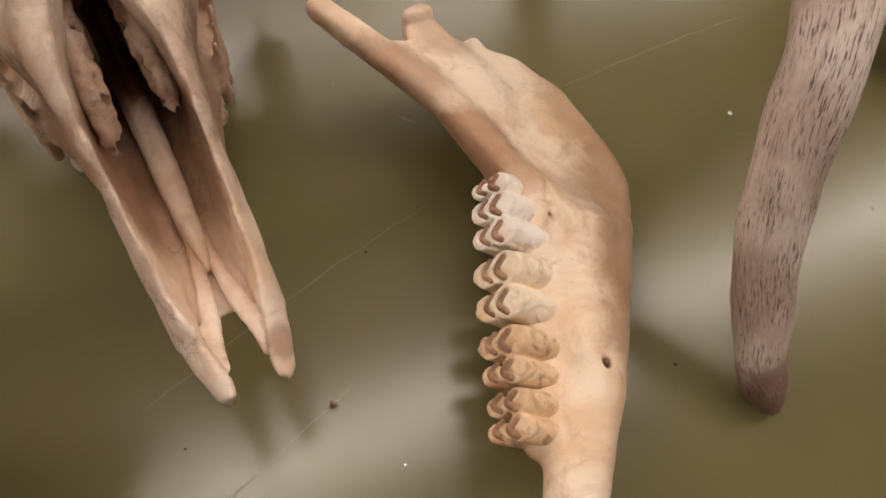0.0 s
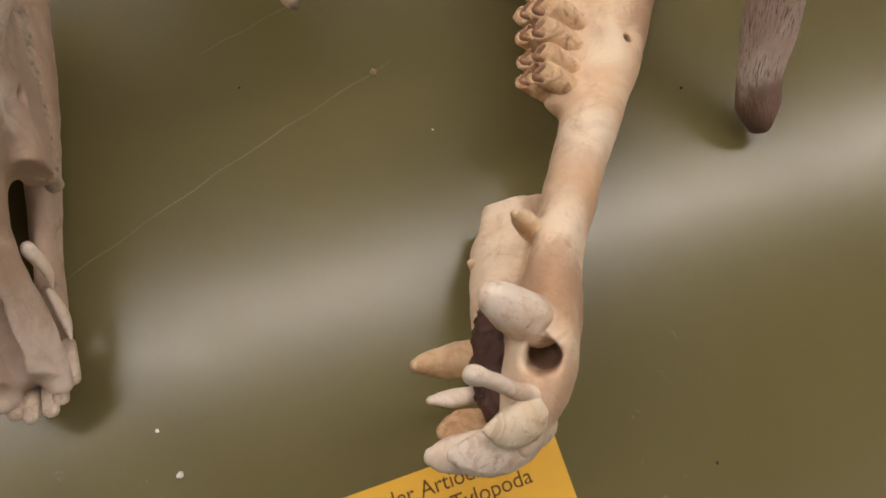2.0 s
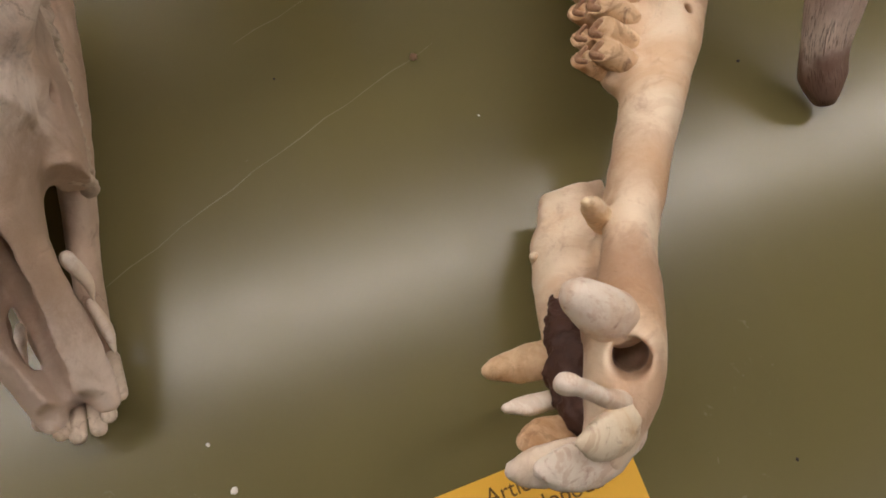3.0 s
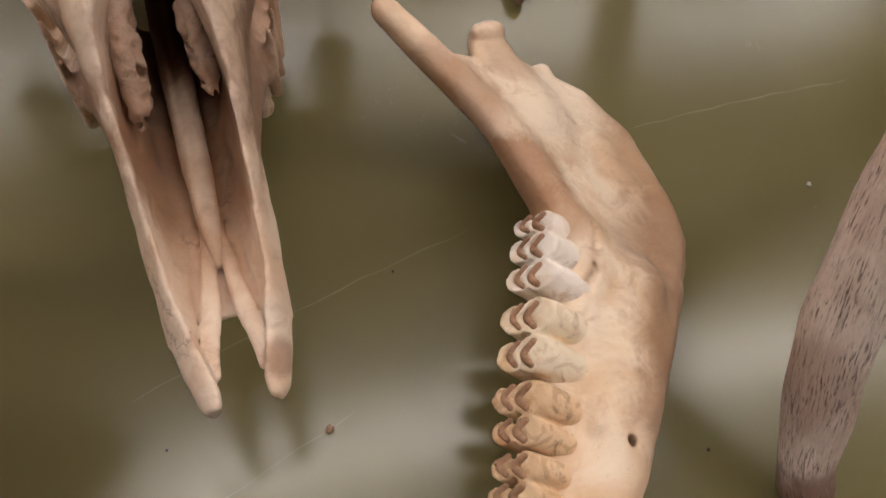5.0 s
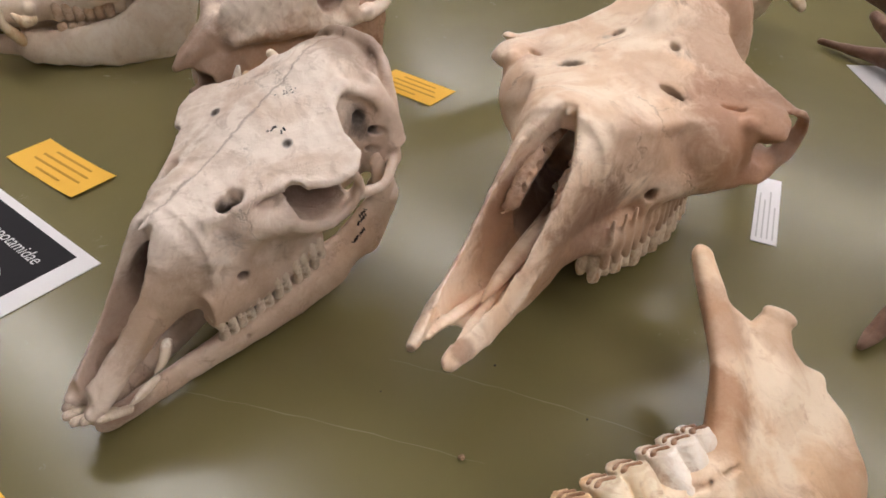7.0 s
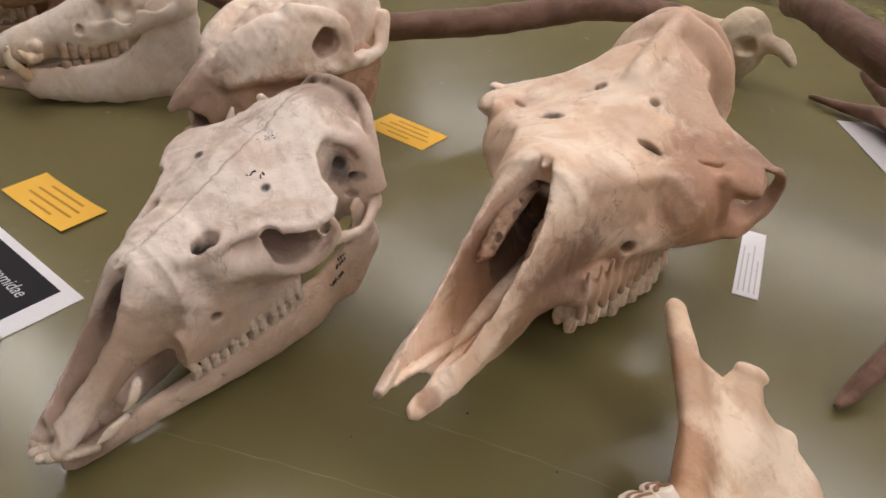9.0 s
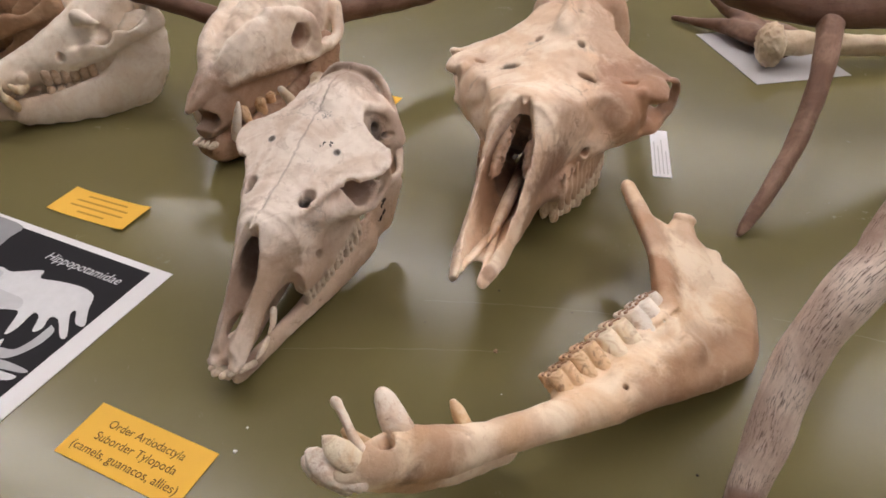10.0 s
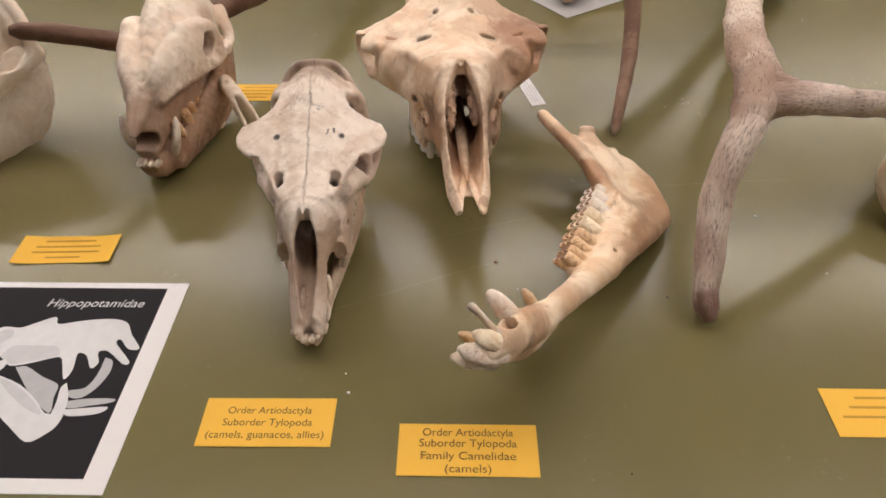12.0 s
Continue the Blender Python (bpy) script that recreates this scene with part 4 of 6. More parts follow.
    c.ball((0, 0.203, 0.125), (0.035, 0.040, 0.042), 0.006)
    c.ball((0.030, 0.215, 0.118), (0.0155, 0.012, 0.036), 0.004)
    c.tube([(0.029, 0.196, 0.152, 0.003), (0.042, 0.214, 0.138, 0.0032), (0.046, 0.222, 0.108, 0.0042)], 0.004, flat=(0, 1, 0), by=0.5)
    c.tube([(0, 0.232, 0.166, 0.004), (0.022, 0.234, 0.160, 0.0036), (0.037, 0.228, 0.135, 0.0036), (0.040, 0.225, 0.10, 0.0045), (0.036, 0.222, 0.075, 0.005)], 0.005)
    c.ball((0.032, 0.222, 0.062), (0.012, 0.012, 0.014), 0.006)
    # nose tips, passage and its middle bars
    c.tube([(0.0135, 0.045, 0.068, 0.0035), (0.0120, 0.022, 0.045, 0.0046), (0.0090, 0.002, 0.028, 0.0050)], 0.004)
    c.loft([(-0.002, 0.0030, 0.07, 0.028, 2.4), (0.012, 0.0060, 0.09, 0.032, 2.4), (0.03, 0.0086, 0.11, 0.040, 2.6), (0.045, 0.0104, 0.130, 0.048, 2.6), (0.055, 0.0094, 0.145, 0.054, 2.4), (0.0615, 0.0066, 0.15, 0.056, 2.2), (0.0665, 0.0046, 0.15, 0.056, 2.2)], 0.0010, cut=True)
    c.tube([(0, 0.071, 0.1145, 0.0035), (0, 0.0620, 0.1125, 0.0010)], 0.002)
    c.loft([(0.050, 0.0100, 0.090, 0.056, 2.4), (0.066, 0.0145, 0.100, 0.056, 2.3), (0.095, 0.021, 0.106, 0.060, 2.2), (0.135, 0.025, 0.118, 0.064, 2.2)], 0.002, cut=True)
    c.ball((0.0065, 0.030, 0.035), (0.0032, 0.014, 0.014), 0.002, cut=True, turn=(25, 0, 0))
    c.tube([(0.0025, 0.008, 0.030, 0.0028), (0.002, 0.03, 0.041, 0.0026), (0, 0.06, 0.058, 0.003), (0, 0.09, 0.066, 0.003)], 0.002)
    # small openings
    c.tube([(0.0285, 0.1045, 0.130, 0.0050), (0.0190, 0.1045, 0.092, 0.0050)], 0.0008, cut=True)
    c.tube([(0.0275, 0.0980, 0.130, 0.0046), (0.0180, 0.0980, 0.092, 0.0046)], 0.0008, cut=True)
    c.ball((0.030, 0.1435, 0.146), (0.0015, 0.0016, 0.012), 0.0006, cut=True)
    c.ball((0.0190, 0.100, 0.096), (0.0075, 0.016, 0.012), 0.002, cut=True)
    c.tube([(0.042, 0.092, 0.0735, 0.0034), (0.026, 0.098, 0.0735, 0.0034), (0.012, 0.110, 0.074, 0.0034)], 0.001, cut=True)
    c.tube([(0, 0.078, 0.1190, 0.0010), (0, 0.105, 0.1285, 0.0010), (0, 0.13, 0.1400, 0.0010), (0, 0.155, 0.1500, 0.0010), (0, 0.18, 0.1600, 0.0010)], 0.0008, cut=True)
    for y, z, r in ((0.199, 0.131, 0.0050), (0.208, 0.121, 0.0036), (0.206, 0.108, 0.0030)):
        c.ball((0.040, y, z), (0.020, r, r * 0.9), 0.001, cut=True)
    c.rough(0.0004, 0.009)
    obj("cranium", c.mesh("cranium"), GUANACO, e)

    j = Clay((0, -0.012, -0.001), (0.066, 0.255, 0.115), 0.0012, half=True)
    j.tube([(0.005, 0.008, 0.0115, 0.0075), (0.0080, 0.03, 0.0130, 0.0088), (0.0125, 0.06, 0.0150, 0.0092), (0.0182, 0.09, 0.0178, 0.0112), (0.0248, 0.13, 0.0228, 0.0150), (0.0295, 0.165, 0.031, 0.0185)], 0.004, flat=(1, -0.2, 0), by=1.7)
    j.tube([(0.0305, 0.17, 0.032, 0.0185), (0.0345, 0.20, 0.048, 0.0175), (0.040, 0.213, 0.072, 0.012), (0.042, 0.205, 0.10, 0.006)], 0.006, flat=(1, 0, 0), by=3.2)
    j.tube([(0.037, 0.203, 0.036, 0.012), (0.039, 0.222, 0.056, 0.006)], 0.006, flat=(1, 0, 0), by=3.0)
    j.ball((0.034, 0.095, 0.02), (0.012, 0.0022, 0.0018), 0.001, cut=True)
    j.ball((0, 0.055, 0.032), (0.0075, 0.055, 0.014), 0.004, cut=True)
    j.rough(0.0004, 0.009)
    obj("mandible", j.mesh("mandible"), GUANACO_JAW, e, "long slim tan lower jaw")

    for s in (-1, 1):
        for x, y, z, tx, ty, tz in ((0.003, 0.004, 0.020, 0.0035, -0.007, 0.026), (0.0075, 0.006, 0.020, 0.008, -0.004, 0.027), (0.0120, 0.012, 0.019, 0.0135, 0.002, 0.027)):
            t = Clay((-0.02, -0.014, 0.010), (0.02, 0.022, 0.036), 0.0008)
            t.tube([(s * x, y + 0.006, z - 0.002, 0.003), (s * tx, ty, tz, 0.0030)], 0.002, flat=(0, -0.5, 1), by=1.8)
            obj("incisor", t.mesh("incisor"), GREY_TOOTH, e)
        t = Clay((-0.03, 0.015, 0.015), (0.03, 0.055, 0.055), 0.0008)
        t.tube([(s * 0.0125, 0.038, 0.0245, 0.0026), (s * 0.0152, 0.027, 0.0250, 0.0034), (s * 0.0150, 0.019, 0.0225, 0.0012)], 0.002, flat=(1, 0, 0), by=1.5)
        obj("canine", t.mesh("canine"), IVORY, e)
        t = Clay((-0.03, 0.03, 0.025), (0.03, 0.07, 0.06), 0.0008)
        t.tube([(s * 0.0150, 0.049, 0.046, 0.0036), (s * 0.0168, 0.043, 0.038, 0.0030), (s * 0.0160, 0.037, 0.0335, 0.0010)], 0.002, flat=(1, 0, 0), by=1.4)
        obj("canine", t.mesh("canine"), IVORY, e)
    for s in (-1, 1):
        for i, y in enumerate((0.079, 0.092, 0.106, 0.121, 0.137, 0.152)):
            x, z = s * (0.0262 + 0.0050 * i / 5), 0.0430 + 0.0075 * i / 5
            t = Clay((-0.009, -0.010, -0.010), (0.009, 0.010, 0.014), 0.0008)
            for q in (-1, 1):
                t.tube([(0, q * 0.0036, 0.012, 0.0034), (s * 0.0022, q * 0.0036, 0.006, 0.0032), (s * 0.0046, q * 0.0040, 0.0015, 0.0008)], 0.0014)
                t.tube([(0, q * 0.0034 + 0.003, -0.009, 0.0036), (s * 0.0016, q * 0.0034 + 0.003, 0.000, 0.0022), (s * 0.0020, q * 0.0034 + 0.003, 0.0040, 0.0008)], 0.0014)
            t.rough(0.0004, 0.003)
            ob = obj("cheek_tooth", t.mesh("cheek_tooth"), GREY_TOOTH, e)
            ob.matrix_local = pose(x, y, z)
    # inked numbers, unreadable
    rng = random.Random(31)

    def top(x, y):
        return np.interp(y, (0.08, 0.105, 0.13, 0.155, 0.18, 0.205), (0.1175, 0.1265, 0.138, 0.148, 0.158, 0.165)) - 0.25 * math.sqrt(x * x + 0.00005) + 0.0017

    for x0, y0, count in ((0.004, 0.170, 6), (0.0075, 0.173, 6), (0.0115, 0.175, 4), (0.0165, 0.146, 3), (0.0225, 0.149, 2)):
        for k in range(count):
            x, y = x0 + rng.uniform(-0.0005, 0.0005) + 0.0008 * k, y0 - 0.0026 * count / 2 + 0.0022 * k
            ob = part("ink_mark", block(-0.00036, -0.0012, -0.0006, 0.00036, 0.0012, 0.0009), BLACK_INK, e)
            ob.matrix_local = pose(x, y, top(x, y), 20, 14, rng.choice((-70, -40, 10, 55, 80)))
    for y0, z0, count in ((0.178, 0.050, 7), (0.184, 0.062, 5), (0.186, 0.067, 4)):
        for k in range(count):
            ob = part("ink_mark", block(-0.0006, -0.00025, -0.0014, 0.0006, 0.00025, 0.0014), BLACK_INK, e)
            ob.matrix_local = pose(0.0426, y0 + 0.0019 * k, z0 + 0.0007 * k, rng.choice((-60, -20, 15, 50, 85)), 0, 0)
    return e


guanaco_skull()


# ---- the camel's loose lower jaw, lying on its side ----
def camel_jaw():
    e = thing("camel_jawbone", pose(0, 0, 0), "broken cream and brown camel lower jaw lying on its side", "jawbone")
    c = Clay((0.02, -0.035, -0.001), (0.30, 0.385, 0.125), 0.0015)

    def mid_height(x, y):
        t = np.clip((0.27 - y) / 0.11, 0, 1)
        return 0.072 - 0.467 * (x - 0.143) - 0.079 * (y - 0.353) - 0.015 * t * t * (3 - 2 * t)

    c.plate([(0.140, 0.361), (0.149, 0.361), (0.170, 0.340), (0.184, 0.342), (0.189, 0.360), (0.203, 0.360), (0.209, 0.346), (0.219, 0.346), (0.2285, 0.3505), (0.2325, 0.3495), (0.233, 0.342), (0.247, 0.331), (0.266, 0.305),
             (0.273, 0.268), (0.272, 0.240), (0.249, 0.209), (0.208, 0.163), (0.182, 0.160), (0.192, 0.20), (0.202, 0.235), (0.194, 0.258), (0.179, 0.297), (0.157, 0.329)],
            mid_height, 0.0045, 0.006, lo=-0.001, hi=0.10)
    c.tube([(0.1440, 0.356, 0.075, 0.0058), (0.162, 0.333, 0.067, 0.0056), (0.184, 0.300, 0.056, 0.0062), (0.200, 0.258, 0.047, 0.0100), (0.209, 0.225, 0.041, 0.0145)], 0.010)
    c.tube([(0.198, 0.352, 0.049, 0.0056), (0.212, 0.315, 0.041, 0.007), (0.222, 0.27, 0.036, 0.009)], 0.014)
    c.ball((0.1965, 0.358, 0.0555), (0.0112, 0.0058, 0.0046), 0.003, turn=(0, 20, 20))
    c.tube([(0.220, 0.346, 0.027, 0.004), (0.245, 0.330, 0.022, 0.006), (0.260, 0.305, 0.018, 0.006), (0.266, 0.268, 0.014, 0.0070), (0.263, 0.245, 0.017, 0.0075), (0.245, 0.215, 0.026, 0.0088), (0.211, 0.172, 0.038, 0.0105), (0.190, 0.144, 0.043, 0.0095)], 0.012)
    # hollow on the cheek side
    c.ball((0.232, 0.275, 0.058), (0.026, 0.034, 0.018), 0.012, cut=True, turn=(0, 25, 0))
    c.tube([(0.224, 0.217, 0.037, 0.0160), (0.203, 0.180, 0.040, 0.0155), (0.180, 0.140, 0.044, 0.0142), (0.150, 0.102, 0.051, 0.0110), (0.131, 0.079, 0.057, 0.0108), (0.1140, 0.057, 0.061, 0.0124), (0.0995, 0.038, 0.074, 0.0138), (0.0890, 0.023, 0.084, 0.0125), (0.0785, 0.010, 0.087, 0.0098), (0.071, 0.003, 0.088, 0.0070)], 0.007)
    # bone that holds the cheek teeth
    c.tube([(0.197, 0.228, 0.041, 0.011), (0.178, 0.182, 0.042, 0.011), (0.157, 0.136, 0.044, 0.0085)], 0.008)
    # the other side, broken off short, and the trough between
    c.tube([(0.128, 0.097, 0.024, 0.0125), (0.110, 0.064, 0.040, 0.0130), (0.095, 0.036, 0.058, 0.0120), (0.083, 0.012, 0.080, 0.008)], 0.005, flat=(0.15, -0.40, 0.90), by=2.3)
    c.tube([(0.115, 0.093, 0.022, 0.0095), (0.102, 0.066, 0.0355, 0.0125), (0.090, 0.042, 0.054, 0.0110)], 0.006, flat=(0.15, -0.40, 0.90), by=2.6)
    c.tube([(0.100, 0.078, 0.029, 0.0026), (0.094, 0.062, 0.036, 0.0036), (0.084, 0.040, 0.052, 0.005)], 0.008)
    c.tube([(0.118, 0.100, 0.060, 0.0100), (0.101, 0.068, 0.062, 0.0095), (0.090, 0.046, 0.074, 0.0060)], 0.004, cut=True)
    c.ball((0.130, 0.116, 0.022), (0.026, 0.018, 0.026), 0.002, cut=True, turn=(0, 0, 14))
    c.ball((0.104, 0.104, 0.045), (0.014, 0.012, 0.022), 0.002, cut=True, turn=(0, 0, 14))
    c.tube([(0.179, 0.140, 0.043, 0.0140), (0.150, 0.104, 0.051, 0.0108), (0.131, 0.079, 0.057, 0.0105)], 0.004)
    c.tube([(0.122, 0.072, 0.064, 0.0070), (0.104, 0.048, 0.079, 0.0090), (0.094, 0.035, 0.0875, 0.0098), (0.0855, 0.022, 0.0925, 0.0082), (0.079, 0.012, 0.0915, 0.0065)], 0.006)
    # empty tooth socket and holes for nerves
    c.tube([(0.079, 0.0235, 0.112, 0.0070), (0.092, 0.026, 0.084, 0.0056)], 0.0015, cut=True)
    c.ball((0.1170, 0.0600, 0.0690), (0.0022, 0.0042, 0.008), 0.001, cut=True, turn=(0, 0, -25))
    c.ball((0.1180, 0.0785, 0.0615), (0.0012, 0.0012, 0.006), 0.0008, cut=True)
    c.ball((0.1935, 0.1525, 0.0515), (0.0021, 0.0026, 0.010), 0.001, cut=True)
    c.tube([(0.1990, 0.162, 0.0560, 0.0009), (0.209, 0.182, 0.0560, 0.0010)], 0.001, cut=True)
    # crease along the sockets of the cheek teeth
    c.tube([(0.2107 - 0.419 * a + 0.0010 * math.sin(a * 450), 0.2376 - 0.908 * a, 0.0543 + 0.025 * a + 0.0010 * math.sin(a * 450), 0.0017) for a in np.linspace(-0.006, 0.118, 26)], 0.001, cut=True)
    c.rough(0.0005, 0.013)
    obj("bone", c.mesh("bone"), JAW, e)

    # cheek teeth: pairs of columns with worn crescent crowns; local x along the row, y to the cheek, z to the crown
    start, along = Vector((0.2085, 0.2385, 0.0505)), Vector((-0.0505, -0.1095, 0.0030)).normalized()
    rise = Vector((-0.80, 0.0, 0.46))
    rise = (rise - along * rise.dot(along)).normalized()
    cheek = rise.cross(along).normalized()
    turn = Matrix((along, cheek, rise)).transposed().to_4x4()

    def tooth(at, lobes, material, label, height=0.0195, worn=1.0):
        t = Clay((-0.014, -0.018, -0.014), (max(u for u, r in lobes) + 0.014, 0.012, 0.026), 0.0008)
        for u, r in lobes:
            t.tube([(u, 0.000, -0.012, r * 0.62), (u, 0.0010, 0.000, r * 0.90), (u, 0.0000, 0.010, r), (u, -0.0015, 0.024, r * 0.86)], 0.0012)
            t.tube([(u, -0.006, -0.012, r * 0.6), (u + 0.001, -0.0085, 0.006, r * 0.8), (u + 0.001, -0.0105, 0.024, r * 0.72)], 0.0012)
        t.shave((0, 0, height), (0.05, 0.28, 1.0), 0.0006)
        t.rough(0.00018, 0.0035)
        for u, r in lobes:
            for v, deep in ((-0.0030, 0.0016), (-0.0095, 0.0013)):
                z = height - 0.28 * v - 0.05 * u
                t.tube([(u - r * 0.62, v + 0.0022, z, deep), (u, v - 0.0022, z, deep * 1.25), (u + r * 0.62, v + 0.0022, z, deep)], 0.0006, cut=True)
            t.tube([(u + r, 0.004, -0.004, 0.0005), (u + r * 0.95, 0.004, height + 0.003, 0.0010)], 0.0008, cut=True)
        ob = obj("cheek_tooth", t.mesh("cheek_tooth"), material, e, label)
        ob.matrix_local = Matrix.Translation(start + along * at - cheek * 0.005) @ turn
        for u, r in lobes:
            for v, deep in ((-0.0030, 0.0016), (-0.0095, 0.0013)):
                z = height - 0.28 * v - 0.05 * u - 0.0009
                d = Clay((u - r - 0.003, v - 0.007, z - 0.004), (u + r + 0.003, v + 0.007, z + 0.004), 0.0006)
                d.tube([(u - r * 0.58, v + 0.0020, z, deep * 0.9), (u, v - 0.0022, z, deep * 1.15), (u + r * 0.58, v + 0.0020, z, deep * 0.9)], 0.0006)
                obj("dentine", d.mesh("dentine"), DENTINE, ob, "dark brown worn crescent")
        return ob

    tooth(0.000, ((0.0, 0.0062), (0.012, 0.0078), (0.0255, 0.0078)), IVORY, "chalky white molar", 0.0215)
    tooth(0.0435, ((0.0, 0.0086), (0.0160, 0.0084)), TOOTH, "cream and amber molar")
    tooth(0.0770, ((0.0, 0.0074), (0.0125, 0.0062)), BROWN_TOOTH, "brown-stained molar", 0.0185)
    tooth(0.1020, ((0.0, 0.0058), (0.0105, 0.0058)), BROWN_TOOTH, "worn brown premolar", 0.0165)

    def peg(name, rows, material, label="", flat=None, by=1.0):
        p = np.array(rows)
        t = Clay(tuple(p[:, :3].min(0) - 0.013), tuple(p[:, :3].max(0) + 0.013), 0.0009)
        t.tube(rows, 0.002, flat=flat, by=by)
        t.rough(0.0003, 0.004)
        return obj(name, t.mesh(name), material, e, label)

    peg("canine", [(0.094, 0.036, 0.084, 0.0082), (0.085, 0.039, 0.0955, 0.0085), (0.0775, 0.044, 0.1025, 0.0070), (0.0735, 0.0465, 0.1060, 0.0046)], CANINE, "stout white and brown canine")
    peg("canine", [(0.078, 0.034, 0.060, 0.0068), (0.066, 0.0345, 0.065, 0.0064), (0.055, 0.036, 0.069, 0.0044), (0.0500, 0.0365, 0.0712, 0.0024)], AMBER, "curved amber canine")
    peg("small_tooth", [(0.114, 0.074, 0.060, 0.0050), (0.107, 0.0765, 0.0715, 0.0046), (0.1025, 0.078, 0.0780, 0.0024)], TOOTH)
    peg("small_tooth", [(0.100, 0.068, 0.030, 0.0040), (0.095, 0.071, 0.035, 0.0036), (0.0915, 0.0735, 0.0385, 0.0020)], TOOTH)
    peg("incisor", [(0.083, 0.013, 0.090, 0.0050), (0.071, 0.017, 0.1045, 0.0034), (0.063, 0.022, 0.1125, 0.0032), (0.0580, 0.0245, 0.1165, 0.0038)], CANINE, "", (0.4, 0.9, 0.2), 1.25)
    peg("incisor", [(0.085, 0.010, 0.090, 0.0052), (0.074, 0.0075, 0.0975, 0.0078), (0.066, 0.0075, 0.1020, 0.0064), (0.0585, 0.009, 0.1055, 0.0016)], TOOTH, "", (0.3, -0.5, 0.8), 2.1)
    peg("incisor", [(0.082, 0.003, 0.086, 0.0054), (0.068, 0.001, 0.0900, 0.0080), (0.057, 0.0025, 0.0915, 0.0070), (0.0500, 0.005, 0.0915, 0.0030)], CANINE, "", (0.3, -0.5, 0.8), 2.0)
    peg("incisor", [(0.074, 0.002, 0.080, 0.0054), (0.060, 0.003, 0.0810, 0.0070), (0.050, 0.005, 0.0805, 0.0060), (0.0445, 0.0065, 0.0800, 0.0030)], IVORY, "", (0.3, -0.4, 0.85), 2.0)
    peg("incisor", [(0.069, 0.011, 0.073, 0.0050), (0.058, 0.012, 0.077, 0.0060), (0.0515, 0.012, 0.0800, 0.0034)], BROWN_TOOTH, "", (0.2, 0.5, 0.8), 1.7)
    peg("incisor", [(0.067, 0.021, 0.066, 0.0042), (0.059, 0.022, 0.070, 0.0044), (0.0515, 0.0235, 0.0725, 0.0022)], IVORY, "", (0.2, 0.9, 0.4), 1.4)
    t = Clay((0.05, -0.01, 0.03), (0.105, 0.08, 0.105), 0.0010)
    t.tube([(0.087, 0.052, 0.0560, 0.0026), (0.082, 0.042, 0.0630, 0.0060), (0.078, 0.030, 0.0695, 0.0095), (0.073, 0.014, 0.0780, 0.0080)], 0.004, flat=(-0.4, 0, 1), by=1.4)
    t.rough(0.0006, 0.0016)
    t.rough(0.0010, 0.0035)
    obj("dried_tissue", t.mesh("dried_tissue"), TISSUE, e, "dark dried gum between the teeth")
    return e


camel_jaw()


# ---- antlers ----
big = thing("antler", pose(0, 0, 0), "grey-brown furrowed antler piece with a forked beam, propped on its tines", "antler")
horn("tine", [(0.2805, 0.1075, 0.008, 0.0110), (0.2785, 0.126, 0.022, 0.0110), (0.2815, 0.1485, 0.0465, 0.0133), (0.2845, 0.172, 0.074, 0.0146), (0.2905, 0.1926, 0.1045, 0.0146), (0.3030, 0.2125, 0.131, 0.0160), (0.322, 0.240, 0.147, 0.018)], ANTLER, big, seed=1)
horn("beam", [(0.305, 0.213, 0.130, 0.010), (0.320, 0.243, 0.149, 0.0195), (0.337, 0.29, 0.160, 0.0215), (0.348, 0.35, 0.158, 0.021), (0.372, 0.44, 0.150, 0.020), (0.41, 0.54, 0.135, 0.020), (0.47, 0.66, 0.10, 0.019), (0.54, 0.78, 0.06, 0.017), (0.62, 0.88, 0.018, 0.015)], ANTLER, big, seed=2)
horn("tine", [(0.318, 0.252, 0.152, 0.016), (0.352, 0.258, 0.154, 0.0165), (0.39, 0.268, 0.148, 0.0150), (0.43, 0.28, 0.138, 0.0140), (0.50, 0.31, 0.115, 0.013), (0.58, 0.34, 0.075, 0.011), (0.66, 0.35, 0.018, 0.008)], ANTLER, big, seed=3)
horn("fork_web", [(0.314, 0.240, 0.145, 0.013), (0.336, 0.256, 0.150, 0.0170), (0.366, 0.262, 0.151, 0.0145)], ANTLER, big, seed=8)
horn("fork_web", [(0.336, 0.292, 0.157, 0.015), (0.347, 0.273, 0.156, 0.0172), (0.374, 0.266, 0.152, 0.0140)], ANTLER, big, seed=9)

dark = thing("antler", pose(0, 0, 0), "dark brown glossy antler with a long curved tine touching the table", "antler")
horn("tine", [(0.2455, 0.424, 0.006, 0.0045), (0.252, 0.445, 0.014, 0.0065), (0.265, 0.490, 0.033, 0.0085), (0.277, 0.535, 0.060, 0.0100), (0.281, 0.570, 0.095, 0.0105), (0.280, 0.605, 0.125, 0.0120), (0.278, 0.650, 0.145, 0.014)], TAN_ANTLER, dark, seed=4)
horn("beam", [(0.02, 0.98, 0.11, 0.014), (0.07, 0.84, 0.145, 0.016), (0.125, 0.735, 0.158, 0.018), (0.185, 0.665, 0.158, 0.020), (0.25, 0.655, 0.152, 0.021), (0.31, 0.680, 0.15, 0.021), (0.40, 0.74, 0.14, 0.020), (0.52, 0.85, 0.09, 0.018), (0.62, 0.95, 0.02, 0.016)], DARK_ANTLER, dark, seed=5)

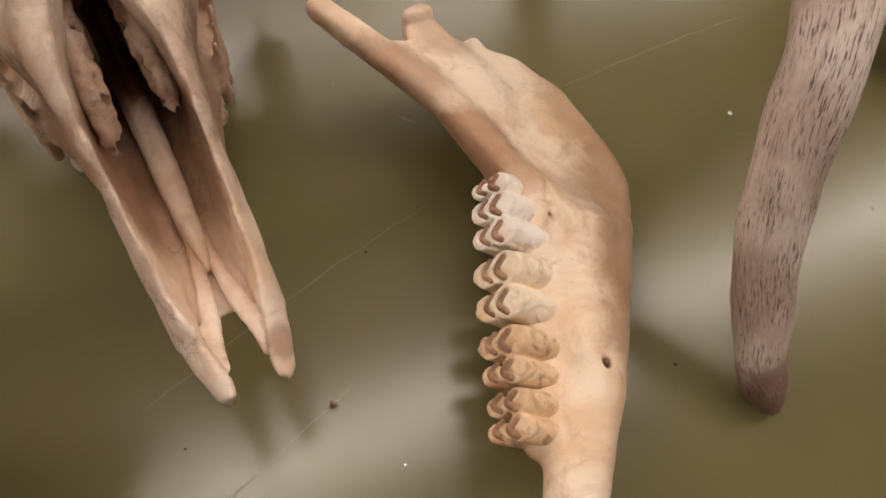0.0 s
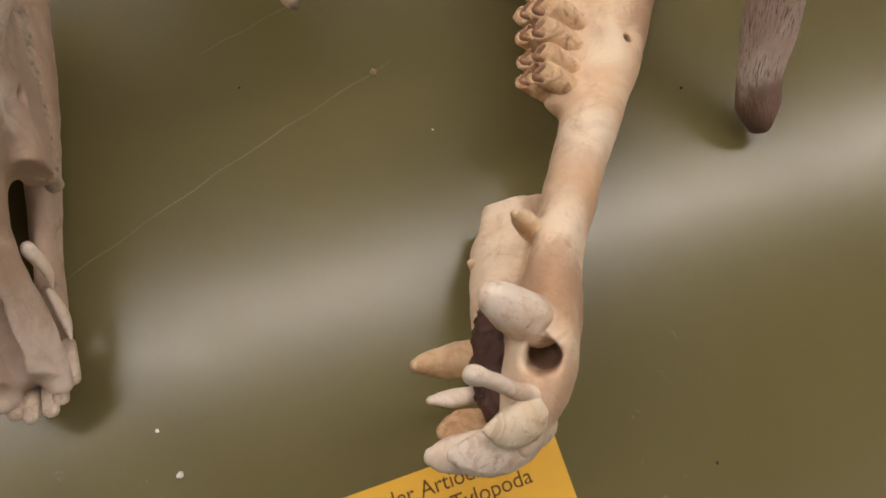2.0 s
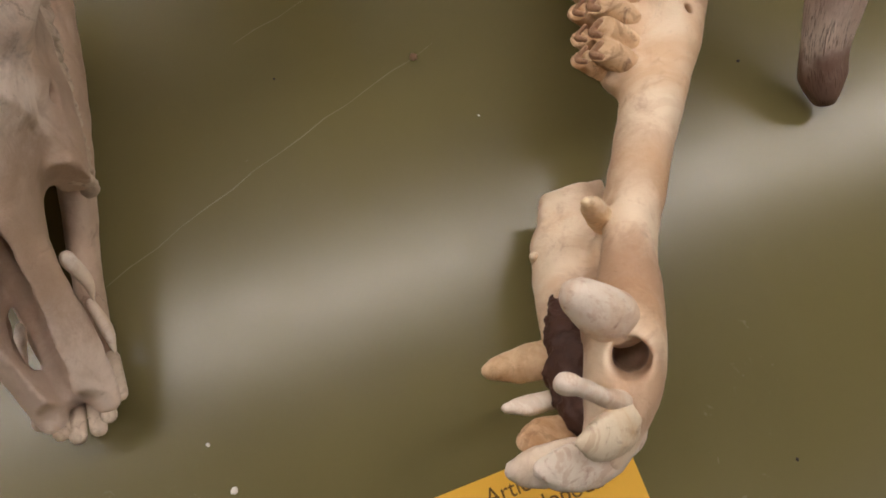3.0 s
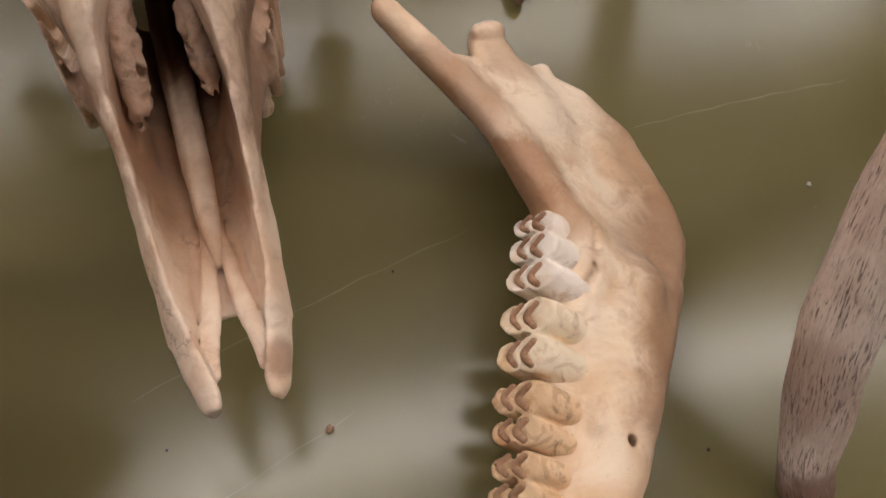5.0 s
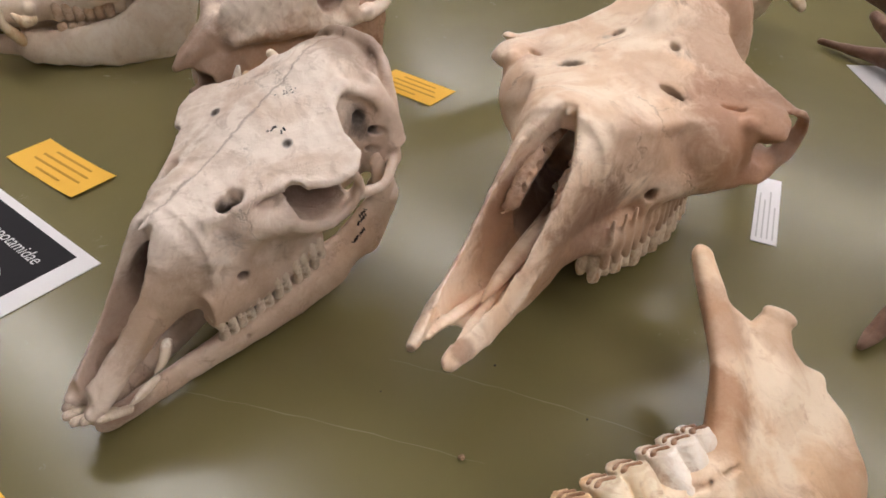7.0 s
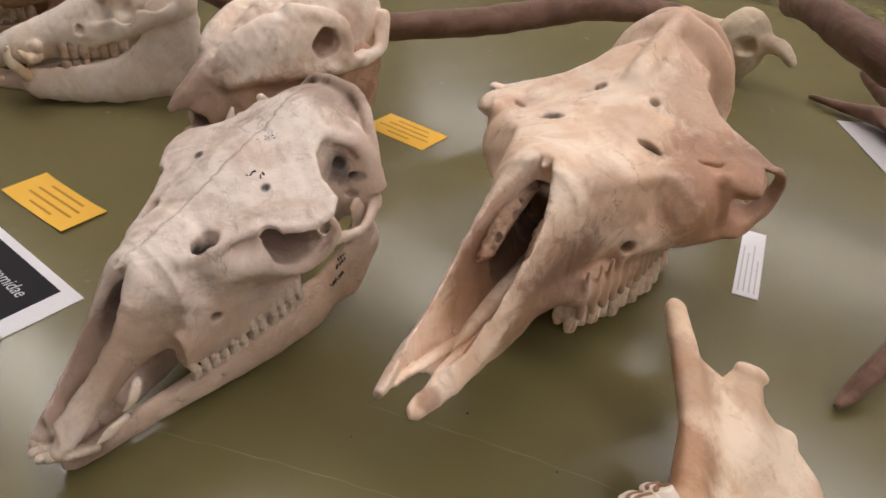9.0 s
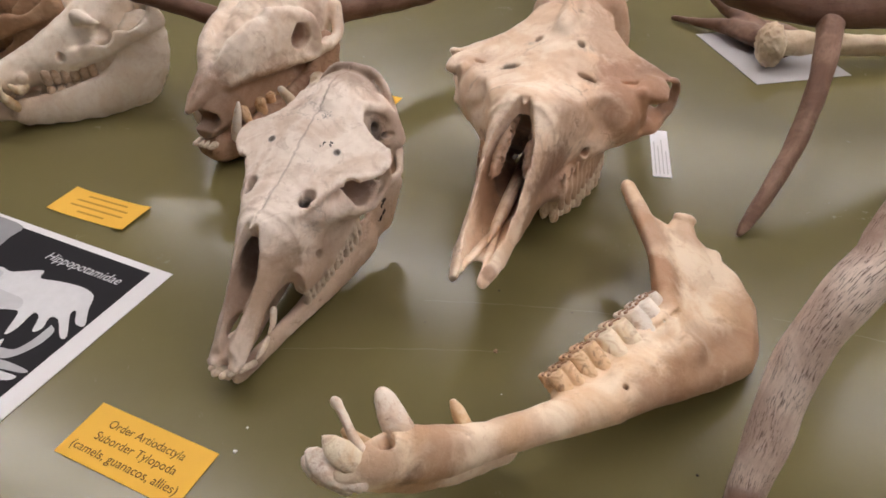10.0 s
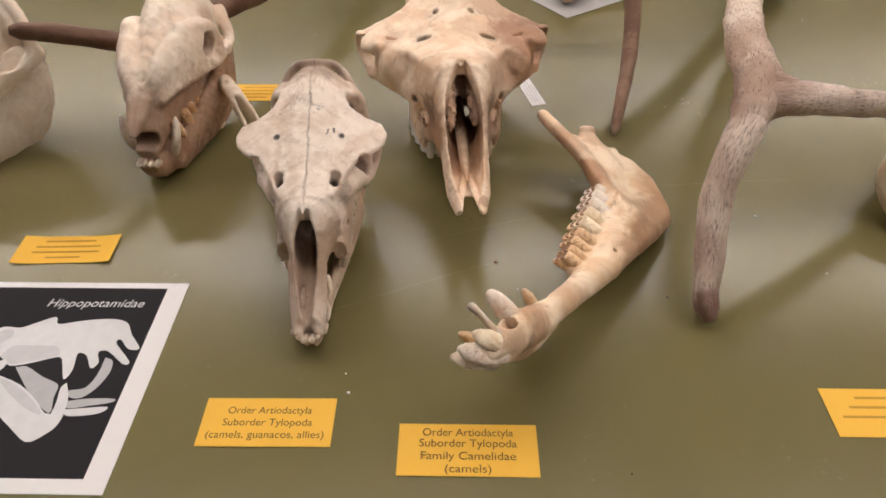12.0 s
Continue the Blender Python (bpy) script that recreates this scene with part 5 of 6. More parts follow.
far = thing("antler", pose(0, 0, 0), "long dark brown antler curving behind the tusked skull", "antler")
horn("beam", [(-0.445, 0.385, 0.162, 0.009), (-0.40, 0.41, 0.147, 0.011), (-0.355, 0.448, 0.118, 0.0115), (-0.345, 0.50, 0.10, 0.013), (-0.31, 0.575, 0.092, 0.0150), (-0.235, 0.685, 0.092, 0.0165), (-0.17, 0.83, 0.095, 0.017), (-0.12, 0.98, 0.06, 0.018), (-0.10, 1.08, 0.02, 0.018)], DARK_ANTLER, far, seed=6)

burr = thing("antler", pose(0, 0, 0), "pale shed antler with a round knobbly burr", "antler")
horn("beam", [(0.235, 0.848, 0.034, 0.020), (0.26, 0.862, 0.034, 0.0160), (0.33, 0.90, 0.030, 0.0140), (0.45, 0.95, 0.024, 0.014), (0.58, 0.98, 0.018, 0.012)], PALE, burr, wobble=0.09, seed=7)
b = Clay((0.20, 0.81, 0.0), (0.27, 0.89, 0.075), 0.0018)
b.ball((0.232, 0.846, 0.034), (0.016, 0.030, 0.030), 0.004, turn=(0, 0, 28))
b.rough(0.0020, 0.006)
obj("burr", b.mesh("burr"), PALE, burr, "round pitted pale burr")


# ---- the tusked skull ----
def tusked_skull():
    e = thing("tusked_skull", pose(-0.304, 0.318, 0, 0, 0, -3), "cream skull with brown snout and small pale tusks", "animal skull")
    c = Clay((0, -0.028, 0.0), (0.075, 0.235, 0.205), 0.0014, half=True)
    c.loft([(-0.002, 0.014, 0.082, 0.042, 2.6), (0.015, 0.016, 0.095, 0.040, 2.6), (0.04, 0.018, 0.118, 0.042, 2.5), (0.07, 0.022, 0.142, 0.048, 2.3), (0.10, 0.028, 0.160, 0.05, 2.3), (0.13, 0.034, 0.172, 0.055, 2.2), (0.165, 0.037, 0.178, 0.06, 2.1), (0.205, 0.030, 0.165, 0.07, 2.0), (0.222, 0.02, 0.15, 0.08, 2.0)], 0.005)
    # nose roof jutting over the opening
    c.tube([(0.0, -0.014, 0.0805, 0.0040), (0.003, 0.002, 0.089, 0.0075), (0.006, 0.03, 0.106, 0.010)], 0.005)
    # flat cheek with a sharp lower edge, brow, and the bar behind the eye
    c.ball((0.029, 0.092, 0.120), (0.0155, 0.066, 0.032), 0.008, turn=(6, 0, -14))
    c.tube([(0.0195, 0.034, 0.096, 0.0035), (0.028, 0.060, 0.0985, 0.0040), (0.038, 0.100, 0.0960, 0.0050), (0.046, 0.140, 0.0920, 0.0070), (0.048, 0.168, 0.097, 0.0065)], 0.012)
    c.tube([(0.030, 0.100, 0.150, 0.007), (0.039, 0.118, 0.146, 0.0050), (0.044, 0.138, 0.138, 0.0050), (0.048, 0.148, 0.120, 0.0055), (0.049, 0.148, 0.102, 0.0065)], 0.008)
    c.tube([(0.050, 0.168, 0.094, 0.0065), (0.045, 0.195, 0.100, 0.007), (0.034, 0.21, 0.125, 0.008)], 0.006)
    c.ball((0.052, 0.122, 0.1200), (0.030, 0.0145, 0.0155), 0.002, cut=True, turn=(0, 0, -25))
    c.ball((0.060, 0.184, 0.128), (0.020, 0.016, 0.024), 0.004, cut=True)
    # hollow under the cheek
    c.ball((0.050, 0.105, 0.068), (0.018, 0.070, 0.021), 0.004, cut=True, turn=(0, 0, -10))
    c.loft([(0.045, 0.018, 0.09, 0.040, 2.6), (0.09, 0.026, 0.09, 0.040, 2.6), (0.15, 0.033, 0.09, 0.042, 2.6)], 0.004)
    # nose opening
    c.ball((0.006, -0.004, 0.0645), (0.020, 0.018, 0.0120), 0.003, cut=True, turn=(-20, 0, 0))
    c.ball((0.0, 0.012, 0.066), (0.012, 0.020, 0.010), 0.003, cut=True)
    c.ball((0.038, 0.062, 0.086), (0.014, 0.0035, 0.003), 0.001, cut=True)
    for k in range(4):
        c.ball((0.034 + 0.002 * k, 0.075 + 0.022 * k, 0.080), (0.008, 0.004, 0.004), 0.002, cut=True)
    c.rough(0.0007, 0.010)
    obj("cranium", c.mesh("cranium"), TUSKED, e)
    j = Clay((0, -0.022, -0.001), (0.06, 0.215, 0.115), 0.0016, half=True)
    j.loft([(-0.006, 0.010, 0.038, 0.022, 2.2), (0.01, 0.015, 0.043, 0.006, 2.2), (0.04, 0.022, 0.046, 0.002, 2.2), (0.07, 0.028, 0.046, 0.001, 2.2)], 0.004)
    j.tube([(0.020, 0.04, 0.024, 0.020), (0.026, 0.08, 0.029, 0.026), (0.032, 0.12, 0.034, 0.031), (0.037, 0.155, 0.046, 0.034), (0.041, 0.172, 0.082, 0.026)], 0.008, flat=(1, 0, 0), by=2.6)
    j.rough(0.0009, 0.010)
    obj("mandible", j.mesh("mandible"), MUZZLE, e, "brown lower jaw")
    for s in (-1, 1):
        for rows, mat in ((((0.019, 0.024, 0.034, 0.0055), (0.027, 0.020, 0.050, 0.0055), (0.031, 0.023, 0.068, 0.0042), (0.032, 0.026, 0.079, 0.0018)), IVORY), (((0.020, 0.042, 0.060, 0.006), (0.026, 0.040, 0.052, 0.0050), (0.028, 0.042, 0.044, 0.0025)), BROWN_TOOTH)):
            t = Clay((-0.045, 0, 0.015), (0.045, 0.065, 0.095), 0.0011)
            t.tube([(s * x, y, z, r) for x, y, z, r in rows], 0.002)
            obj("tusk", t.mesh("tusk"), mat, e, "pale curved tusk" if mat is IVORY else "short brown tusk")
        for i in range(5):
            t = Clay((-0.045, 0.05, 0.030), (0.045, 0.15, 0.070), 0.0012)
            t.tube([(s * 0.0235, 0.066 + 0.016 * i, 0.060, 0.0066), (s * 0.0250, 0.066 + 0.016 * i, 0.048, 0.0060)], 0.002)
            t.rough(0.0006, 0.004)
            obj("cheek_tooth", t.mesh("cheek_tooth"), BROWN_TOOTH, e)
        for x in (0.0035, 0.0105):
            t = Clay((-0.03, -0.035, 0.02), (0.03, 0.02, 0.06), 0.0010)
            t.tube([(s * x, 0.000, 0.036, 0.0040), (s * x, -0.006, 0.036, 0.0032), (s * x, -0.009, 0.0365, 0.0024)], 0.002)
            obj("incisor", t.mesh("incisor"), GREY_TOOTH, e)
    return e


tusked_skull()


# ---- a small pale jaw between the skulls ----
def small_jaw():
    e = thing("small_jawbone", pose(0, 0, 0), "small pale jawbone with an upright tusk, lying behind the guanaco skull", "jawbone")
    c = Clay((-0.28, 0.28, -0.001), (-0.12, 0.48, 0.10), 0.0016)
    c.tube([(-0.245, 0.452, 0.062, 0.0095), (-0.222, 0.415, 0.060, 0.0100), (-0.195, 0.373, 0.050, 0.0110), (-0.172, 0.340, 0.030, 0.0120), (-0.155, 0.318, 0.012, 0.0110)], 0.004)
    c.tube([(-0.250, 0.460, 0.060, 0.009), (-0.262, 0.455, 0.030, 0.010), (-0.266, 0.445, 0.010, 0.010)], 0.006)
    c.ball((-0.243, 0.438, 0.073), (0.006, 0.007, 0.007), 0.001, cut=True)
    c.rough(0.0007, 0.010)
    obj("bone", c.mesh("bone"), SMALL, e)
    t = Clay((-0.24, 0.27, 0.03), (-0.14, 0.40, 0.15), 0.0012)
    t.tube([(-0.190, 0.362, 0.046, 0.0060), (-0.186, 0.345, 0.078, 0.0064), (-0.184, 0.325, 0.106, 0.0056), (-0.182, 0.310, 0.126, 0.0036)], 0.002)
    obj("tusk", t.mesh("tusk"), SMALL, e, "pale curved tusk")


small_jaw()


# ---- the pig's skull ----
def pig_skull(m, material, label, tusks=True):
    e = thing("pig_skull", m, label, "animal skull")
    c = Clay((0, -0.02, 0.02), (0.085, 0.285, 0.205), 0.0019, half=True)
    c.loft([(0.0, 0.018, 0.078, 0.046, 2.3), (0.03, 0.022, 0.090, 0.05, 2.4), (0.08, 0.025, 0.108, 0.055, 2.4), (0.13, 0.034, 0.130, 0.06, 2.3), (0.18, 0.045, 0.158, 0.07, 2.2), (0.225, 0.042, 0.182, 0.085, 2.1), (0.25, 0.034, 0.190, 0.10, 2.1)], 0.006)
    c.tube([(0.022, 0.10, 0.085, 0.010), (0.042, 0.145, 0.090, 0.013), (0.060, 0.185, 0.103, 0.013), (0.066, 0.225, 0.116, 0.013), (0.062, 0.265, 0.122, 0.010)], 0.010, flat=(1, -0.2, 0), by=1.8)
    c.tube([(0.035, 0.16, 0.140, 0.010), (0.054, 0.175, 0.136, 0.006), (0.058, 0.19, 0.125, 0.004)], 0.008)
    c.tube([(0, 0.262, 0.188, 0.008), (0.036, 0.268, 0.185, 0.008), (0.058, 0.266, 0.165, 0.008), (0.063, 0.262, 0.13, 0.009)], 0.010)
    c.ball((0.0, 0.255, 0.15), (0.054, 0.022, 0.045), 0.008)
    c.ball((0.056, 0.182, 0.118), (0.018, 0.016, 0.014), 0.004, cut=True)
    c.ball((0.060, 0.222, 0.140), (0.020, 0.020, 0.022), 0.008, cut=True)
    c.ball((0.036, 0.120, 0.094), (0.014, 0.006, 0.006), 0.002, cut=True)
    c.loft([(0.085, 0.022, 0.075, 0.058, 2.4), (0.12, 0.030, 0.08, 0.058, 2.4), (0.175, 0.034, 0.09, 0.058, 2.4)], 0.006)
    c.ball((0.009, 0.0, 0.066), (0.007, 0.018, 0.010), 0.003, cut=True)
    c.tube([(0.020, 0.055, 0.070, 0.012), (0.030, 0.06, 0.076, 0.008)], 0.008)
    c.rough(0.0007, 0.014)
    obj("cranium", c.mesh("cranium"), material, e)
    j = Clay((0, -0.02, -0.001), (0.075, 0.295, 0.150), 0.0019, half=True)
    j.loft([(-0.006, 0.013, 0.040, 0.022, 2.2), (0.03, 0.019, 0.040, 0.014, 2.2), (0.075, 0.026, 0.042, 0.006, 2.2)], 0.004)
    j.tube([(0.020, 0.05, 0.027, 0.020), (0.033, 0.11, 0.027, 0.024), (0.043, 0.165, 0.033, 0.030), (0.049, 0.212, 0.047, 0.036)], 0.006, flat=(1, 0, 0), by=2.6)
    j.tube([(0.050, 0.216, 0.050, 0.038), (0.052, 0.232, 0.074, 0.039), (0.053, 0.240, 0.104, 0.036)], 0.006, flat=(1, 0, 0), by=4.6)
    j.rough(0.0007, 0.014)
    obj("mandible", j.mesh("mandible"), material, e, "deep rounded lower jaw")
    for s in (-1, 1):
        if tusks:
            t = Clay((-0.075, 0.0, 0.02), (0.075, 0.09, 0.125), 0.0014)
            t.tube([(s * x, y, z, r) for x, y, z, r in ((0.020, 0.040, 0.036, 0.0075), (0.033, 0.032, 0.052, 0.0070), (0.040, 0.026, 0.066, 0.0055), (0.042, 0.030, 0.080, 0.0026))], 0.003)
            obj("tusk", t.mesh("tusk"), TOOTH, e, "curved amber tusk")
            t = Clay((-0.06, 0.02, 0.03), (0.06, 0.10, 0.10), 0.0014)
            t.tube([(s * 0.026, 0.058, 0.064, 0.008), (s * 0.036, 0.05, 0.064, 0.0065), (s * 0.042, 0.042, 0.074, 0.0030)], 0.003)
            obj("tusk", t.mesh("tusk"), TOOTH, e)
        for i in range(6):
            x, y = s * (0.025 + 0.0016 * i), 0.092 + 0.0128 * i
            for up, z0, z1 in (("upper", 0.074, 0.0585), ("lower", 0.036, 0.0555)):
                t = Clay((-0.05, 0.07, 0.02), (0.05, 0.20, 0.09), 0.0015)
                t.tube([(x, y, z0, 0.0072), (x + s * 0.001, y, z1 + (0.005 if up == "upper" else -0.005), 0.0068)], 0.002)
                t.rough(0.0005, 0.004)
                obj("cheek_tooth", t.mesh("cheek_tooth"), PIG_TOOTH, e)
        for x in (0.004, 0.011):
            t = Clay((-0.03, -0.03, 0.02), (0.03, 0.03, 0.06), 0.0012)
            t.tube([(s * x, 0.005, 0.034, 0.0042), (s * x, -0.012, 0.043, 0.0028)], 0.002)
            obj("incisor", t.mesh("incisor"), TOOTH, e)
    return e


pig_skull(pose(-0.609, 0.276, 0.0, 0, 0, -32.5) @ Matrix.Diagonal((0.78, 0.80, 0.91, 1.0)), SUID, "cream wild pig skull with closed jaws and amber tusks")
pig_skull(pose(-0.83, 0.30, 0.0, 0, 0, -58), OLD, "brown aged pig skull with closed jaws and tusks")


# ---- bones and a paper at the table's far side ----
def far_bones():
    e = thing("shoulder_bone", pose(0, 0, 0), "thin grey-brown forked bone lying under the dark antler", "bone")
    c = Clay((0.06, 0.80, -0.001), (0.36, 1.10, 0.075), 0.0022)
    c.tube([(0.083, 0.975, 0.006, 0.0035), (0.13, 0.955, 0.012, 0.007), (0.19, 0.92, 0.022, 0.013), (0.25, 0.875, 0.022, 0.014)], 0.006)
    c.tube([(0.125, 1.045, 0.030, 0.007), (0.155, 1.00, 0.028, 0.012), (0.20, 0.94, 0.024, 0.014)], 0.012)
    c.ball((0.22, 0.93, 0.020), (0.055, 0.045, 0.010), 0.012)
    c.rough(0.0008, 0.015)
    obj("bone", c.mesh("bone"), DARK_BONE, e)
    # invented winged shape for a pale piece of skull
    w = thing("winged_bone", pose(0, 0, 0), "small pale winged bone behind the camel skull", "bone")
    c = Clay((-0.12, 0.86, -0.001), (0.08, 1.06, 0.14), 0.0022)
    c.ball((-0.02, 0.965, 0.055), (0.034, 0.034, 0.045), 0.010)
    c.tube([(-0.02, 0.965, 0.060, 0.016), (0.030, 0.955, 0.062, 0.010), (0.052, 0.948, 0.050, 0.006)], 0.010)
    c.tube([(-0.02, 0.965, 0.060, 0.016), (-0.07, 0.98, 0.062, 0.010), (-0.10, 0.99, 0.050, 0.006)], 0.010)
    c.tube([(-0.02, 0.965, 0.06, 0.03), (-0.02, 0.965, 0.015, 0.016)], 0.010)
    c.ball((-0.005, 0.93, 0.06), (0.012, 0.02, 0.012), 0.004, cut=True)
    c.rough(0.0010, 0.012)
    obj("bone", c.mesh("bone"), PALE, w)
    s = thing("paper_sheet", pose(0.235, 0.90, 0.0, 0, 0, 35), "plain paper sheet under the bones, greyed for shade", "paper")
    part("sheet", block(-0.07, -0.09, 0.0004, 0.07, 0.09, 0.0010), SHADED_PAPER, s)
    # simple curved jaw shape built in place of a skull
    r = thing("jawbone", pose(0, 0, 0), "pale cream curved bone standing for a skull at the table's edge", "jawbone")
    c = Clay((0.49, 0.20, -0.001), (0.72, 0.42, 0.09), 0.002)
    c.tube([(0.535, 0.235, 0.018, 0.014), (0.520, 0.26, 0.030, 0.016), (0.525, 0.295, 0.036, 0.017), (0.555, 0.33, 0.034, 0.017), (0.61, 0.36, 0.026, 0.018), (0.67, 0.37, 0.020, 0.017)], 0.008, flat=(0, 0, 1), by=0.75)
    c.rough(0.0008, 0.013)
    obj("bone", c.mesh("bone"), PALE, r)


far_bones()


# ---- cards, tag and picture page ----
def yellow_card(x, y, w, h, turn, label, lines=(), bars=0, curl=0.0):
    e = thing("label_card", pose(x, y, 0.0, 0, 0, turn), label, "label card", "yellow label cards")
    bm = bmesh.new()
    n = 12
    grid = [[bm.verts.new((w * (i / n - 0.5), h * (j / 2 - 0.5), 0.0006 + curl * max(0, abs(i / n - 0.5) * 2 - 0.4) ** 2)) for j in range(3)] for i in range(n + 1)]
    for i in range(n):
        for j in range(2):
            bm.faces.new((grid[i][j], grid[i + 1][j], grid[i + 1][j + 1], grid[i][j + 1]))
    up = bmesh.ops.extrude_face_region(bm, geom=bm.faces[:])
    for v in up["geom"]:
        if isinstance(v, bmesh.types.BMVert):
            v.co.z += 0.0004
    bmesh.ops.recalc_face_normals(bm, faces=bm.faces[:])
    part("card", bm, CARD, e)
    for text, yy, width, size in lines:
        lettering("lettering", text, 0, yy, 0.00125, size, INK, e, width)
    for i in range(bars):
        bw = w * (0.52, 0.66, 0.82, 0.35)[i]
        part("printed_bar", block(-bw / 2, h * (0.30 - 0.2 * i) - 0.0011, 0.00112 + curl * 0.04, bw / 2, h * (0.30 - 0.2 * i) + 0.0011, 0.00125 + curl * 0.04), FAINT_INK, e)
    return e


yellow_card(0.0565, -0.0232, 0.1115, 0.0462, 0, "yellow card printed with the camel family's order and name",
            (("Order Artiodactyla", 0.0150, 0.073, 0.0098), ("Suborder Tylopoda", 0.0052, 0.078, 0.0098), ("Family Camelidae", -0.0060, 0.075, 0.0098), ("(camels)", -0.0170, 0.036, 0.0098)))
yellow_card(-0.1085, 0.0002, 0.1095, 0.0460, 0.5, "yellow card printed with the order of camels and guanacos",
            (("Order Artiodactyla", 0.0105, 0.070, 0.0095), ("Suborder Tylopoda", -0.0010, 0.074, 0.0095), ("(camels, guanacos, allies)", -0.0125, 0.096, 0.0095)))
yellow_card(-0.3655, 0.2075, 0.103, 0.042, 2, "small yellow card with unreadable print, ends curling up", bars=4, curl=0.006)
yellow_card(-0.235, 0.537, 0.086, 0.045, 0, "small yellow card with unreadable print behind the skulls", bars=4)
yellow_card(0.412, 0.016, 0.112, 0.0470, 0, "yellow card with partly hidden print near the antler", bars=3)

tag = thing("paper_tag", pose(0.146, 0.556, 0.0, 0, 0, 14), "white paper specimen tag with tiny unreadable print", "tag")
part("tag", block(-0.010, -0.052, 0.0005, 0.010, 0.052, 0.0011), PAPER, tag)
for i in range(4):
    part("printed_bar", block(-0.007 + 0.0042 * i, -0.046, 0.0012, -0.0058 + 0.0042 * i, -0.046 + (0.07, 0.06, 0.075, 0.05)[i], 0.0013), GREY_INK, tag)

page = thing("picture_page", pose(-0.2205, 0.0465, 0.0), "white page with a black picture of a hippopotamus skull", "picture")
part("sheet", block(-0.281, -0.112, 0.0004, 0.0, 0.112, 0.0010), PAPER, page)
part("print", block(-0.264, -0.0995, 0.00102, -0.0195, 0.1045, 0.00112), PRINT_BLACK, page, "black printed background")
lettering("lettering", "Hippopotamidae", -0.083, 0.0835, 0.0013, 0.0142, PRINT_WHITE, page, 0.094, 0.2)


def shape(points, mat, lift):
    points = [tuple(p) for p in curve_rows(points + points[:1], 3)[:-1]]
    part("printed_shape", slab(points, 0.00115, 0.00118 + lift * 0.00006), mat, page)


shape([(-0.175, 0.012), (-0.176, 0.032), (-0.173, 0.044), (-0.157, 0.053), (-0.142, 0.052), (-0.13, 0.058), (-0.114, 0.066), (-0.108, 0.057), (-0.088, 0.061), (-0.063, 0.064), (-0.044, 0.06), (-0.034, 0.045), (-0.021, 0.029), (-0.031, 0.028), (-0.042, 0.039), (-0.044, 0.034), (-0.025, 0.014), (-0.03, 0.011), (-0.048, 0.025), (-0.057, 0.024), (-0.052, 0.012), (-0.057, 0.006), (-0.066, 0.02), (-0.075, 0.022), (-0.072, 0.004), (-0.076, -0.006), (-0.087, 0.016), (-0.096, 0.017), (-0.113, 0.011), (-0.131, 0.008), (-0.144, 0.018), (-0.153, 0.01)], PRINT_WHITE, 1)
shape([(-0.144, 0.018), (-0.138, 0.03), (-0.118, 0.031), (-0.098, 0.03), (-0.092, 0.02), (-0.114, 0.013), (-0.131, 0.01)], PRINT_SOFT, 3)
shape([(-0.163, 0.04), (-0.157, 0.049), (-0.146, 0.048), (-0.145, 0.04), (-0.152, 0.033), (-0.157, 0.031)], PRINT_SOFT, 4)
shape([(-0.124, 0.006), (-0.114, 0.007), (-0.095, -0.004), (-0.078, -0.012), (-0.076, -0.025), (-0.073, -0.041), (-0.098, -0.022)], PRINT_MID, 2)
shape([(-0.178, -0.021), (-0.168, -0.008), (-0.16, 0.004), (-0.14, -0.001), (-0.112, -0.012), (-0.091, -0.027), (-0.076, -0.041), (-0.065, -0.041), (-0.063, -0.053), (-0.069, -0.063), (-0.08, -0.068), (-0.099, -0.055), (-0.121, -0.039), (-0.131, -0.035), (-0.142, -0.042), (-0.153, -0.052)], PRINT_WHITE, 3)
shape([(-0.137, -0.003), (-0.111, -0.015), (-0.09, -0.03), (-0.079, -0.042), (-0.092, -0.038), (-0.116, -0.022)], PRINT_SOFT, 5)
shape([(-0.071, -0.01), (-0.063, -0.026), (-0.06, -0.045), (-0.064, -0.058), (-0.077, -0.067), (-0.082, -0.064), (-0.08, -0.054), (-0.072, -0.046), (-0.071, -0.032), (-0.074, -0.016)], PRINT_WHITE, 6)
